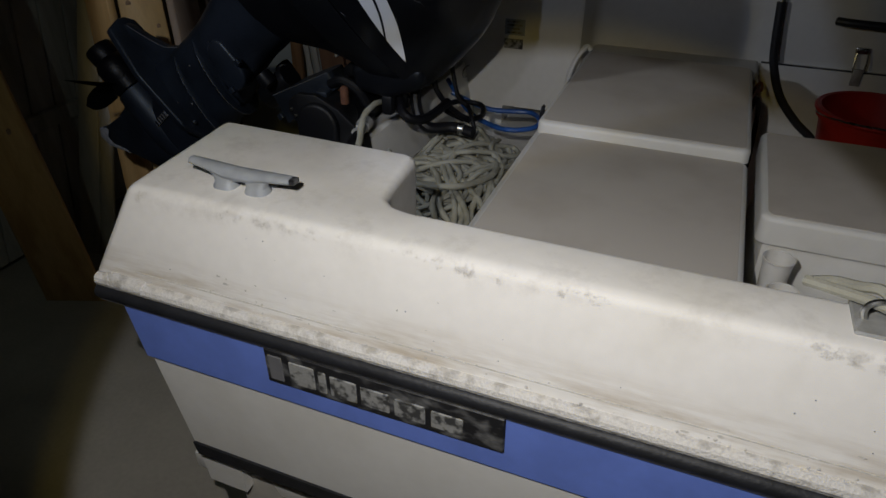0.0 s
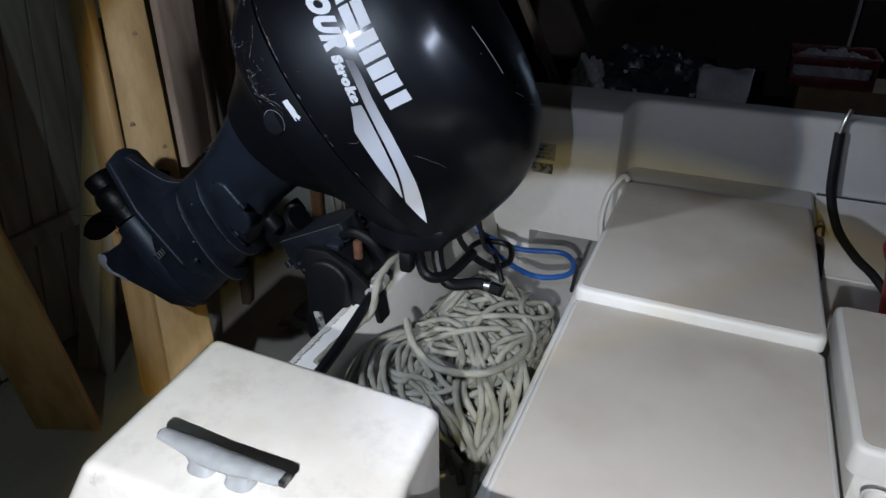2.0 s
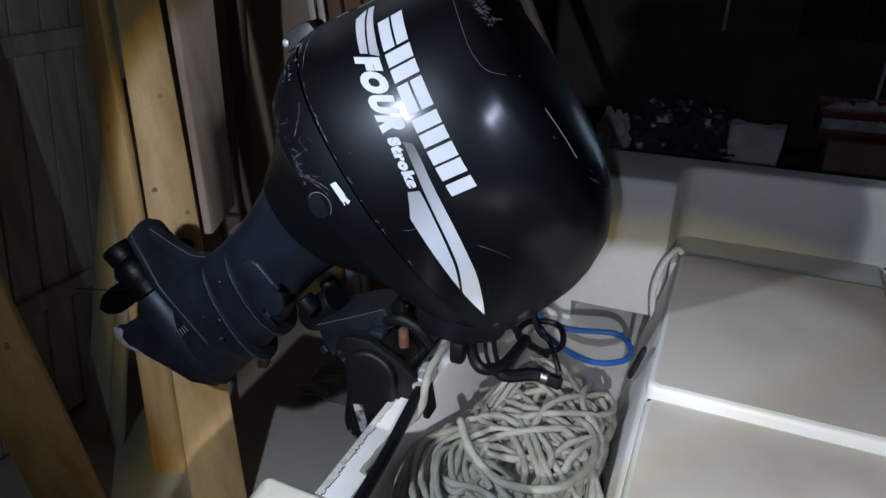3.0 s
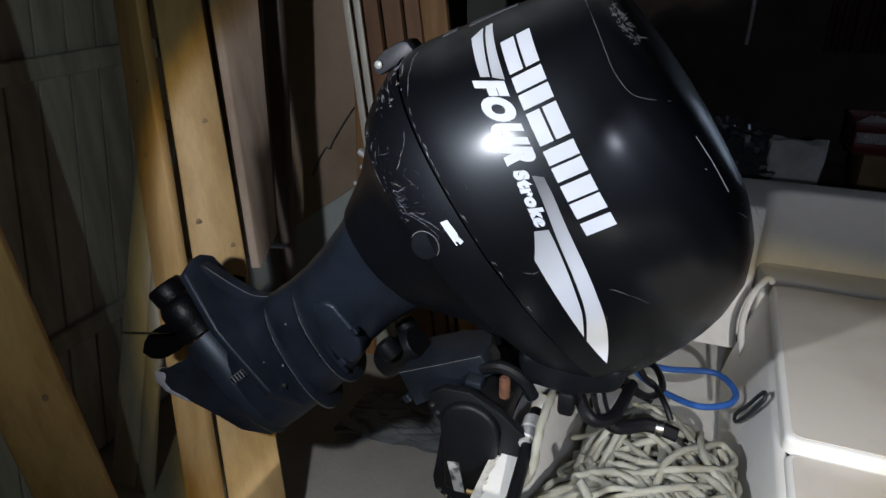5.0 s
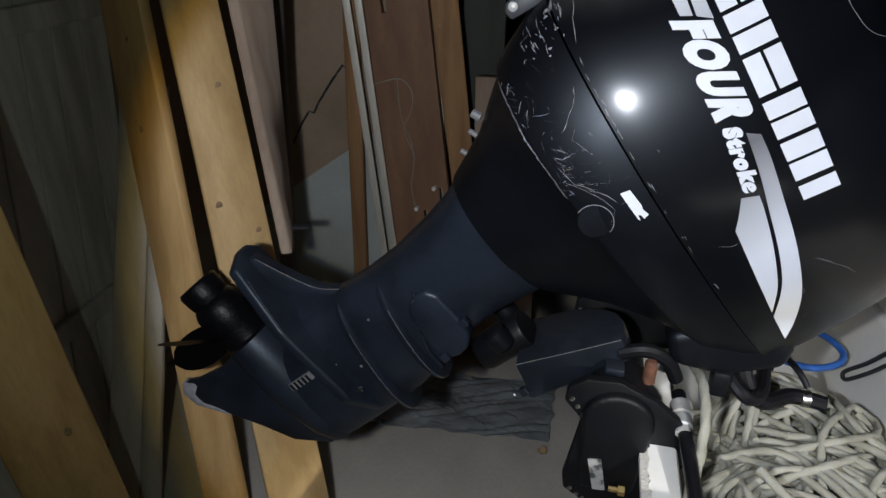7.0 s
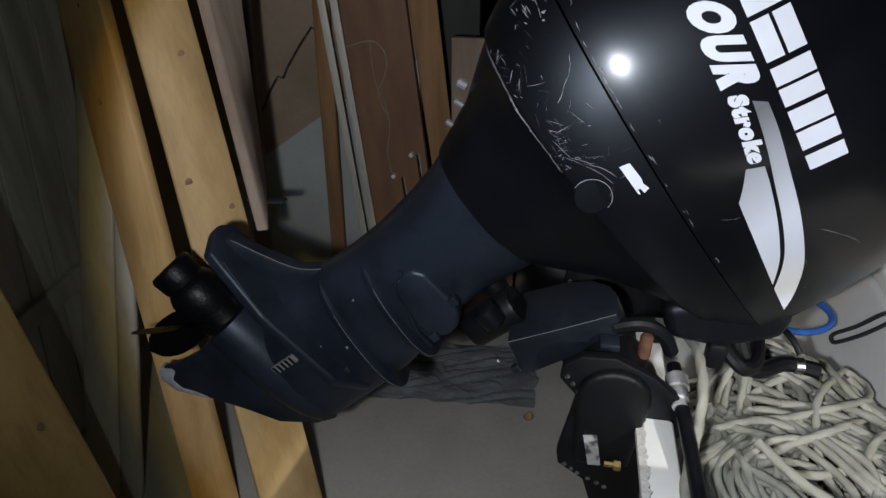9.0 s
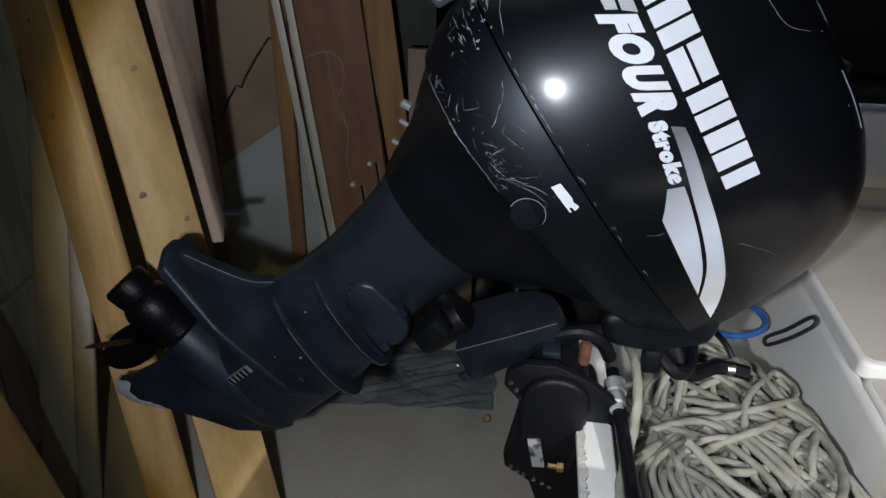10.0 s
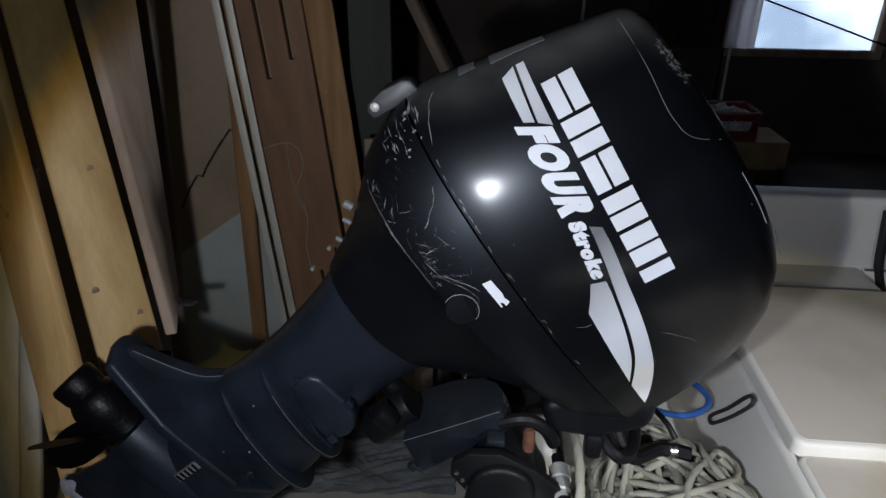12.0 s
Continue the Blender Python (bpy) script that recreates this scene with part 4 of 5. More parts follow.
# top moulding line and latch
part("lifting_recess", lathe([(0.002, -0.006), (0.024, -0.006), (0.028, 0.0), (0.026, 0.003), (0.021, 0.001), (0.002, 0.0)], 26, Matrix.Translation((-0.098, -0.012, 0.3395)) @ pose(0, 0, 0, 0, -32, 0) @ Matrix.Diagonal((0.45, 1.0, 1.0, 1.0))), RUBBER, cowl, "black oval lifting recess")
part("worn_edge", tube([(f, -cowl_half(f, u) - 0.0002, u) for f, u in ((0.150, 0.3312), (0.180, 0.3292), (0.210, 0.3260), (0.245, 0.3205))], 0.0007, 6), SCRATCH, cowl)
part("top_groove", tube([(f, -cowl_half(f, u) - 0.0002, u) for f, u in ((-0.118, 0.318), (-0.098, 0.3155), (-0.052, 0.310), (0.001, 0.300), (0.025, 0.299), (0.040, 0.300), (0.054, 0.305), (0.070, 0.317), (0.088, 0.333))], 0.00045, 6), GREYTAPE, cowl)
latch = part("cover_latch", prism([(-0.238, -0.038), (-0.248, -0.030), (-0.250, 0.000), (-0.242, 0.034), (-0.234, 0.044), (-0.214, 0.044), (-0.218, 0.000), (-0.224, -0.036)], -0.024, 0.024, "xz", 0.004), LATCH, motor, "grey engine cover latch")
part("latch_pin", lathe([(0.002, 0), (0.007, 0.001), (0.007, 0.004), (0.003, 0.006)], 14, Matrix.Translation((-0.238, -0.024, -0.022)) @ pose(0, 0, 0, 90)), ZINC, latch)
for u0, u1 in ((0.098, 0.126), (0.150, 0.226)):
    rings = []
    for u in np.linspace(u0, u1, 5):
        f0, f1, h = section(COWL_ROWS, float(u))
        rows = []
        for w in np.linspace(0.002, 0.040 - 0.2 * (u - u0), 6):
            f = next(f0 + 0.0005 * k for k in range(200) if swell(f0 + 0.0005 * k, f0, f1, h) >= w)
            rows.append((f, -float(w), float(u) + seam(f) * max(0.0, 1 - u / 0.15)))
        rings.append([(f - 0.0009, w - 0.0006, z) for f, w, z in rows] + [(f + 0.0015, w + 0.001, z) for f, w, z in rows[::-1]])
    part("tape", loft(rings), GREYTAPE, cowl, "dull grey tape")
for f, u, w, k in ((-0.150, -0.172, -0.005, 1.1), (-0.112, -0.228, 0.0, 0.7), (-0.128, -0.200, 0.01, 0.7)):
    part("bolt_head", lathe([(0.003 * k, -0.012), (0.0065 * k, -0.010), (0.0065 * k, 0.004), (0.005 * k, 0.006)], 8, Matrix.Translation((f, w, u)) @ pose(0, 0, 0, 0, -110, 0)), WHITEDECAL if k == 1 else GREYTAPE, motor, "small bolt head")
# scratches and scuffs, thin bright cuts in the paint
rnd = random.Random(4)


def scratch(f, u, length, angle, width=0.0007):
    """A thin, slightly bent cut that tapers to both ends."""
    d = Vector((math.cos(angle), math.sin(angle)))
    n = Vector((-d.y, d.x))
    bow = length * rnd.uniform(-0.07, 0.07)
    spine = [Vector((f, u)) + d * length * (a - 0.5) + n * bow * (1 - (2 * a - 1) ** 2) for a in (0, 0.25, 0.5, 0.75, 1)]
    half = [width * k * rnd.uniform(0.6, 1.2) for k in (0.15, 0.8, 1.0, 0.7, 0.15)]
    return draped([tuple(p - n * h) for p, h in zip(spine, half)] + [tuple(p + n * h) for p, h in reversed(list(zip(spine, half)))], 0.0006)


def scored(points, width):
    """A long wandering scratch through the given places."""
    for (f, u), (g, v) in zip(points, points[1:]):
        gap = math.hypot(g - f, v - u)
        gather(scratch((f + g) / 2, (u + v) / 2, gap * 1.08, math.atan2(v - u, g - f), width * rnd.uniform(0.6, 1.1)))


marks, faint = bmesh.new(), bmesh.new()


def gather(bm, into=None):
    me = bpy.data.meshes.new("mark")
    bm.to_mesh(me)
    bm.free()
    (into or marks).from_mesh(me)
    bpy.data.meshes.remove(me)


def cluster(count, f0, f1, u0, u1, size, angles, width):
    for i in range(count):
        cutting = scratch(rnd.uniform(f0, f1), rnd.uniform(u0, u1), size * rnd.uniform(0.2, 0.85) ** 2 + 0.002, rnd.choice(angles) + rnd.uniform(-0.3, 0.3), width * rnd.uniform(0.25, 0.85))
        gather(cutting, faint if width < 0.00065 and rnd.random() < 0.6 else marks)


def chip(f, u, wide, tall):
    """A ragged patch where the paint has come off."""
    turn = rnd.uniform(-0.6, 0.6)
    outline = []
    for k in range(11):
        a, d = 2 * math.pi * k / 11, rnd.uniform(0.45, 1.1)
        x, y = wide * d * math.cos(a), tall * d * math.sin(a)
        outline.append((f + x * math.cos(turn) - y * math.sin(turn) * 0.4, u + y * math.cos(turn) + x * math.sin(turn)))
    gather(draped(outline, 0.0006))


for f, u, wide, tall in ((-0.206, 0.0165, 0.0024, 0.0050), (-0.201, 0.0120, 0.0020, 0.0035), (-0.182, 0.0180, 0.0030, 0.0030), (-0.186, -0.0050, 0.0034, 0.0022), (-0.183, -0.0190, 0.0036, 0.0018), (-0.168, -0.0010, 0.0022, 0.0036), (-0.170, 0.0220, 0.0018, 0.0012), (-0.161, -0.0060, 0.0016, 0.0022), (-0.190, 0.0060, 0.0015, 0.0015)):
    chip(f, u, wide, tall)
cluster(34, -0.070, 0.000, -0.094, -0.055, 0.026, (0.0, 1.3, 0.5), 0.0006)      # by the lower edge
cluster(12, -0.050, 0.010, -0.060, -0.025, 0.020, (1.2, 0.9), 0.0005)
cluster(26, -0.168, -0.105, -0.094, -0.072, 0.026, (0.4, 1.2, 2.2, 0.0), 0.0006)
cluster(18, -0.205, -0.165, -0.045, 0.012, 0.018, (0.0, 0.8, 2.4), 0.0008)
cluster(12, -0.215, -0.185, 0.018, 0.034, 0.016, (-0.3, -0.1), 0.0012)
cluster(48, -0.20, 0.06, -0.088, -0.010, 0.034, (0.3, 1.1, 2.0, -0.4), 0.0003)
cluster(14, -0.1, 0.40, 0.03, 0.28, 0.016, (-0.6, 0.2), 0.0004)
cluster(26, -0.068, -0.040, 0.334, 0.346, 0.014, (0.4, 1.4, -0.3), 0.0010)      # scuffed top corner
cluster(22, -0.035, 0.004, 0.336, 0.347, 0.020, (0.0, 0.5), 0.0011)
cluster(9, -0.064, -0.014, 0.334, 0.3440, 0.017, (0.9, 1.7, -0.4, 0.2), 0.0024)
cluster(6, 0.16, 0.34, 0.305, 0.336, 0.040, (-0.16,), 0.0008)
scored([(-0.203, 0.066), (-0.194, 0.052), (-0.180, 0.042), (-0.155, 0.031)], 0.0007)
scored([(-0.114, -0.001), (-0.104, -0.006), (-0.094, -0.016), (-0.084, -0.032), (-0.076, -0.046)], 0.0005)
scored([(-0.040, -0.078), (-0.010, -0.072), (0.012, -0.055), (0.040, -0.040)], 0.0006)
scored([(-0.020, -0.084), (0.010, -0.062), (0.030, -0.052), (0.046, -0.048)], 0.0004)
scored([(0.264, 0.117), (0.290, 0.132), (0.321, 0.145)], 0.0005)
scored([(0.170, 0.030), (0.178, 0.040), (0.180, 0.050)], 0.0006)
for i in range(52):
    a = i / 51
    gather(scratch(-0.178 + 0.178 * a, -0.0965 + 0.002 * math.sin(9 * a) + rnd.uniform(-0.0014, 0.0014), rnd.uniform(0.005, 0.012), rnd.uniform(-0.25, 0.25), 0.0019 * (1 - 0.55 * a)))
for i in range(22):
    f = rnd.uniform(-0.20, 0.25)
    gather(scratch(f, seam(f) + rnd.uniform(0.003, 0.007), rnd.uniform(0.004, 0.016), rnd.uniform(-0.15, 0.0), 0.0005))
part("scuffing", marks, SCRATCH, cowl, "bright scratches through the black paint")["kind"] = "stuff"
part("scuffing", faint, FAINT, cowl, "faint grey scratches in the black paint")["kind"] = "stuff"
# small marks of the leg
part("water_inlet", box(0.044, 0.062, -0.0500, -0.040, -0.826, -0.762, 0.001, 1), GREYTAPE, motor, "worn water inlet grille")
for k in range(5):
    part("inlet_bar", box(0.045, 0.061, -0.0512, -0.041, -0.822 + 0.012 * k, -0.8165 + 0.012 * k), DARKCAST, motor)
part("drain_screw", lathe([(0.002, 0), (0.006, 0.001), (0.006, 0.003), (0.002, 0.004)], 12, Matrix.Translation((0.13, -0.051, -0.69)) @ pose(0, 0, 0, 90)), STEEL, leg)
# ---- fittings of the boat (y from the middle line) ----
# worn name plate with plain silver bars
SIDE = -0.902
nameplate = part("name_plate", box(-0.487, -0.138, SIDE - 0.005, SIDE + 0.004, 0.812, 0.873, 0.002, 1), PLATE, boat, "worn black plate with silver bars")
part("plate_end", box(-0.480, -0.458, SIDE - 0.0066, SIDE - 0.004, 0.820, 0.864, 0.001, 1), GREYTAPE, nameplate)
for i, (x, w) in enumerate(((-0.447, 0.040), (-0.401, 0.012), (-0.383, 0.040), (-0.337, 0.042), (-0.288, 0.044), (-0.236, 0.044))):
    part("plate_bar", box(x, x + w, SIDE - 0.0068, SIDE - 0.004, 0.822, 0.862 - 0.002 * i, 0.0015, 1), WORN, nameplate, "worn silver bar")
# chipped paint along the edges: thin ragged flakes


def flakes(count, place, size, seed):
    r = random.Random(seed)
    bm = bmesh.new()
    for i in range(count):
        c, n = place(r)
        side = n.orthogonal().normalized()
        up = n.cross(side)
        k = r.randint(6, 9)
        s = size * r.uniform(0.15, 1.0)
        ring = [c + n * 0.0004 + (side * math.cos(6.283 * j / k) * r.uniform(0.5, 1.2) + up * math.sin(6.283 * j / k) * r.uniform(0.4, 1.0)) * s for j in range(k)]
        top = bm.verts.new(c + n * 0.0016)
        vs = [bm.verts.new(p) for p in ring]
        for j in range(k):
            bm.faces.new((vs[j], vs[(j + 1) % k], top))
    return bm


OUT = Vector((0, -0.96, 0.26)).normalized()
EDGE = Vector((0, -0.72, 0.70)).normalized()


def flare(x, z):
    return Vector((x, -0.863 - 0.040 * (RAIL - z) / 0.155 - 0.0005, z))


def smears(count, spans, low, high, seed):
    """Long ragged scuffs that follow the deck edge."""
    r = random.Random(seed)
    bm = bmesh.new()
    along = Vector((1, 0, 0))
    for i in range(count):
        x = r.uniform(*r.choice(spans))
        z = RAIL - r.uniform(low, high)
        c = flare(x, z)
        n = (EDGE if RAIL - z < 0.016 else OUT)
        up = along.cross(n).normalized()
        if up.z < 0:
            up = -up
        a, b = r.uniform(0.0015, 0.0075), r.uniform(0.0006, 0.0024)
        k = 11
        ring = [c + n * 0.0009 + along * a * math.cos(6.283 * q / k) * r.uniform(0.6, 1.2) + up * b * math.sin(6.283 * q / k) * r.uniform(0.4, 1.5) for q in range(k)]
        bm.faces.new([bm.verts.new(p) for p in ring])
    return bm


part("edge_scuff", smears(12, ((-0.66, -0.35), (-0.3, 0.5)), 0.095, 0.14, 6), SCUFF, boat, "scuffed grey edge of the deck")["kind"] = "stuff"
part("edge_scuff", flakes(220, lambda r: (flare(r.uniform(-0.67, 1.2), RAIL - r.uniform(0.132, 0.150)), OUT), 0.0032, 2), CHALK, boat, "rough weathered lower edge")["kind"] = "stuff"
part("edge_scuff", flakes(120, lambda r: (flare(r.uniform(-0.70, 1.3), RAIL - r.uniform(0.118, 0.142)), OUT), 0.0022, 12), SCUFF, boat, "weathered specks over the lip")["kind"] = "stuff"
part("pitting", flakes(26, lambda r: (flare(r.uniform(-0.66, 0.9), RAIL - r.uniform(0.02, 0.13)), OUT), 0.0016, 3), ALLOY, boat, "small dark pits in the paint")["kind"] = "stuff"
part("moulding_line", tube([(x, -0.8952 + 0.0005, RAIL - 0.124) for x in (-0.70, 0.0, 1.0, BOW)], 0.0012, 5, 2), SCUFF, boat)
# mooring cleat
def horn(x0, x1, y, profile):
    """A cast bar along x; each profile row: share of the length, height, half width, half thickness."""
    return loft([[(x0 + (x1 - x0) * a, y + wy * math.cos(k * math.pi / 7), z + wz * math.sin(k * math.pi / 7)) for k in range(14)] for a, z, wy, wz in profile])


cleat = part("cleat", horn(-0.632, -0.470, -0.812, [(0.0, RAIL + 0.030, 0.004, 0.003), (0.02, RAIL + 0.030, 0.0085, 0.005), (0.2, RAIL + 0.0265, 0.011, 0.0065), (0.36, RAIL + 0.022, 0.0135, 0.0095), (0.5, RAIL + 0.021, 0.0135, 0.0095), (0.64, RAIL + 0.022, 0.0130, 0.0090), (0.8, RAIL + 0.025, 0.011, 0.0065), (0.985, RAIL + 0.027, 0.0095, 0.0055), (1.0, RAIL + 0.027, 0.0085, 0.0045)]), ALLOY, boat, "dull grey cast mooring cleat")
part("horn_end", prism([(-0.4705, RAIL + 0.023), (-0.4625, RAIL + 0.0235), (-0.4625, RAIL + 0.0305), (-0.4705, RAIL + 0.031)], -0.819, -0.805, "xz", 0.001), PLATE, cleat, "black plastic horn end")
for x in (-0.577, -0.526):
    foot = loft([oval(x - a, x + a, b, RAIL + z, 18, 2.8) for a, b, z in ((0.0175, 0.0155, -0.002), (0.017, 0.015, 0.003), (0.0140, 0.0120, 0.008), (0.017, 0.0105, 0.015), (0.026, 0.0105, 0.022))])
    for v in foot.verts:
        v.co.y -= 0.812
    part("cleat_foot", foot, ALLOY, cleat)
# eye plate with a rope end on the deck edge
eye = part("eye_plate", box(0.186, 0.250, -0.842, -0.785, RAIL - 0.001, RAIL + 0.004, 0.0015, 1), ZINC, boat, "dull steel eye plate with tied rope")
part("eye_ring", tube([(0.208 + 0.014 * math.cos(a), -0.815, RAIL + 0.012 + 0.014 * math.sin(a)) for a in np.linspace(0, 6.283, 13)[:-1]], 0.0035, 8, 4, True), STEEL, eye)
part("rope_end", tube([(0.145, -0.770, RAIL + 0.006), (0.165, -0.785, RAIL + 0.012), (0.195, -0.800, RAIL + 0.016), (0.212, -0.815, RAIL + 0.020), (0.235, -0.825, RAIL + 0.014), (0.262, -0.822, RAIL + 0.012), (0.285, -0.805, RAIL + 0.010), (0.30, -0.775, RAIL - 0.02)], 0.0062, 8, 6), ROPE, eye)
part("rope_end", tube([(0.150, -0.775, RAIL + 0.010), (0.172, -0.770, RAIL + 0.012), (0.190, -0.785, RAIL + 0.020), (0.208, -0.802, RAIL + 0.030), (0.222, -0.822, RAIL + 0.020)], 0.0058, 8, 6), ROPE, eye)
# port side: labels, hook, vent pipe and hose, grab handle, toggle latch
PORT = 0.619
part("label_plate", box(-0.622, -0.556, PORT - 0.003, PORT + 0.004, 0.905, 0.955, 0.001, 1), LABEL, boat, "faded grey-blue maker label, unreadable")
for k in range(4):
    part("label_bar", box(-0.614, -0.564 - 0.008 * (k % 2), PORT - 0.0042, PORT, 0.911 + 0.011 * k, 0.917 + 0.011 * k), WORN, boat)
part("label_plate", box(-0.622, -0.560, PORT - 0.003, PORT + 0.004, 0.862, 0.893, 0.001, 1), WORN, boat, "small silver label")
part("wall_hook", tube([(-0.740, PORT + 0.004, 0.790), (-0.742, PORT - 0.03, 0.792), (-0.748, PORT - 0.042, 0.775), (-0.746, PORT - 0.035, 0.758), (-0.738, PORT - 0.022, 0.760)], 0.003, 8, 5), STEEL, boat, "small wire hook")
LIN = 0.775
part("vent_pipe", tube([(0.175, LIN - 0.002, 1.10), (0.168, LIN - 0.010, 1.075), (0.162, LIN - 0.014, 1.03)], 0.0065, 10, 5), STEEL, boat, "thin chrome pipe")
part("drain_hose", tube([(0.162, LIN - 0.016, 1.040), (0.172, LIN - 0.018, 0.94), (0.186, LIN - 0.018, 0.86), (0.225, LIN - 0.022, 0.77), (0.285, LIN - 0.028, 0.70), (0.34, LIN - 0.03, 0.655), (0.38, LIN - 0.04, 0.615)], 0.0125, 12, 6), RUBBER, boat, "black rubber hose hanging on the side")
handle = part("grab_handle", tube([(0.318, LIN - 0.012, 1.000), (0.345, LIN - 0.024, 1.000), (0.42, LIN - 0.030, 0.999), (0.60, LIN - 0.030, 0.996), (0.68, LIN - 0.024, 0.994), (0.705, LIN - 0.012, 0.994)], 0.0115, 10, 6), RUBBER, boat, "black grab handle on the side")
for x in (0.324, 0.70):
    part("handle_screw", lathe([(0.002, 0), (0.005, 0.001), (0.005, 0.004), (0.002, 0.005)], 10, Matrix.Translation((x, LIN - 0.022, 1.001)) @ pose(0, 0, 0, 90)), STEEL, handle)
tl = part("toggle_latch", box(0.390, 0.428, LIN - 0.004, LIN + 0.008, 0.912, 0.930, 0.003, 2), STEEL, boat, "steel toggle latch")
part("latch_loop", tube([(0.395, LIN - 0.008, 0.915), (0.394, LIN - 0.014, 0.888), (0.398, LIN - 0.018, 0.868), (0.422, LIN - 0.018, 0.868), (0.426, LIN - 0.014, 0.888), (0.424, LIN - 0.008, 0.915)], 0.0028, 8, 4), STEEL, tl)
part("latch_lever", box(0.397, 0.424, LIN - 0.026, LIN - 0.018, 0.825, 0.874, 0.003, 2), ZINC, tl)
part("side_seam", box(0.15, 1.9, LIN - 0.0195, LIN - 0.012, 0.8615, 0.8645), PLATE, boat)
part("lid_strap", tube([(-0.372, 0.50, 0.70), (-0.388, 0.52, 0.79), (-0.378, 0.55, 0.860), (-0.350, 0.575, 0.905), (-0.335, 0.578, 0.895)], 0.008, 8, 6), LINER, boat, "pale lid strap")
part("hasp", tube([(-0.393, 0.218, 0.731), (-0.388, 0.204, 0.742), (-0.376, 0.156, 0.801), (-0.364, 0.118, 0.861), (-0.362, 0.126, 0.873), (-0.366, 0.142, 0.861), (-0.380, 0.180, 0.801), (-0.392, 0.226, 0.743)], 0.0042, 8, 5, True), RUBBER, boat, "black slotted hasp")
part("well_fillet", prism([(-0.330, 0.47), (-0.330, 0.866), (-0.348, 0.858), (-0.362, 0.80), (-0.388, 0.69), (-0.41, 0.60), (-0.42, 0.47)], -0.60, 0.61, "xz", 0.01, 3), LINER, boat)
part("gap_cord", tube([(0.132, 0.50, 0.70), (0.136, 0.48, 0.80), (0.140, 0.455, 0.852), (0.150, 0.42, 0.83), (0.152, 0.36, 0.76), (0.148, 0.30, 0.70)], 0.006, 8, 6), CABLE, boat)
part("gap_cord", tube([(0.130, 0.56, 0.80), (0.140, 0.535, 0.862), (0.150, 0.52, 0.872), (0.152, 0.50, 0.858)], 0.0035, 8, 6), RUST, boat)

# blocks that carry the boat
for x in (-0.45, 1.4):
    for sgn in (-1, 1):
        solo("support_block", crumple(box(x - 0.20, x + 0.20, CY + sgn * 0.73 - 0.12, CY + sgn * 0.73 + 0.12, 0.0, 0.509, 0.01, 2), 0.004, 20, x), CONCRETE, "rough concrete block under the hull", "block", "blocks under the boat")

# ---- loose things in the boat ----
# heap of old rope in the stern well
heap = thing("rope_heap", pose(-0.54, 1.33, 0.48), "tangled heap of dirty white rope in the stern well", "rope")
rr = random.Random(11)


def heap_height(x, y):
    """A flat heap that falls away towards the transom and the near end of the well."""
    e = (x / 0.235) ** 4 + ((y - 0.04) / 0.34) ** 4
    fall = 0.060 * min(1.0, max(0.0, (-0.06 - x) / 0.10)) + 0.025 * min(1.0, max(0.0, (-0.06 - y) / 0.10))
    return 0.285 * max(0.0, 1 - e ** 2 * 0.35) - fall + 0.008 * math.sin(23 * x + 9 * y)


def laid(points, radius, lay=0.040):
    """A three-strand laid rope along a smooth path, a little flattened where it lies."""
    bm, path, side, way, rows = bmesh.new(), smooth_path(points, 9), None, 0.0, []
    turn, squash = rr.uniform(0, 6.28), rr.uniform(0.80, 0.95)
    for i, p in enumerate(path):
        d = (path[min(i + 1, len(path) - 1)] - path[max(i - 1, 0)]).normalized()
        side = (side or d.orthogonal())
        side = (side - d * side.dot(d)).normalized()
        up = d.cross(side)
        way += (p - path[i - 1]).length if i else 0.0
        ring = []
        for k in range(12):
            a = 2 * math.pi * k / 12
            q = radius * (1 + 0.11 * math.cos(3 * (a - turn - 2 * math.pi * way / (3 * lay)))) * (math.cos(a) * side + math.sin(a) * up)
            ring.append(bm.verts.new(p + Vector((q.x, q.y, q.z * squash))))
        rows.append(ring)
    for a, b in zip(rows, rows[1:]):
        for k in range(12):
            bm.faces.new((a[k], a[(k + 1) % 12], b[(k + 1) % 12], b[k]))
    bm.faces.new(rows[0][::-1])
    bm.faces.new(rows[-1])
    return bm


def rope_strand(level):
    """A long sweeping length of rope that keeps inside the well."""
    x, y, head = rr.uniform(-0.17, 0.14), rr.uniform(-0.18, 0.24), rr.uniform(0, 6.28)
    bend = rr.choice((-1, 1)) * rr.uniform(0.05, 0.42)
    pts = []
    for i in range(rr.randint(9, 17)):
        pts.append((x, y, 0.012 + heap_height(x, y) * (level + 0.04 * math.sin(1.1 * i + level * 40))))
        out = ((x + 0.01) / 0.165) ** 2 + ((y - 0.03) / 0.23) ** 2
        home = math.atan2(0.03 - y, -0.01 - x)
        turn = (home - head + math.pi) % (2 * math.pi) - math.pi
        head += bend + rr.uniform(-0.22, 0.22) + (turn * 0.5 if out > 0.65 else 0)
        x = max(-0.200 if y < 0.05 else -0.130, min(0.142, x + 0.055 * math.cos(head)))
        y = max(-0.205, min(0.265, y + 0.055 * math.sin(head)))
    return pts


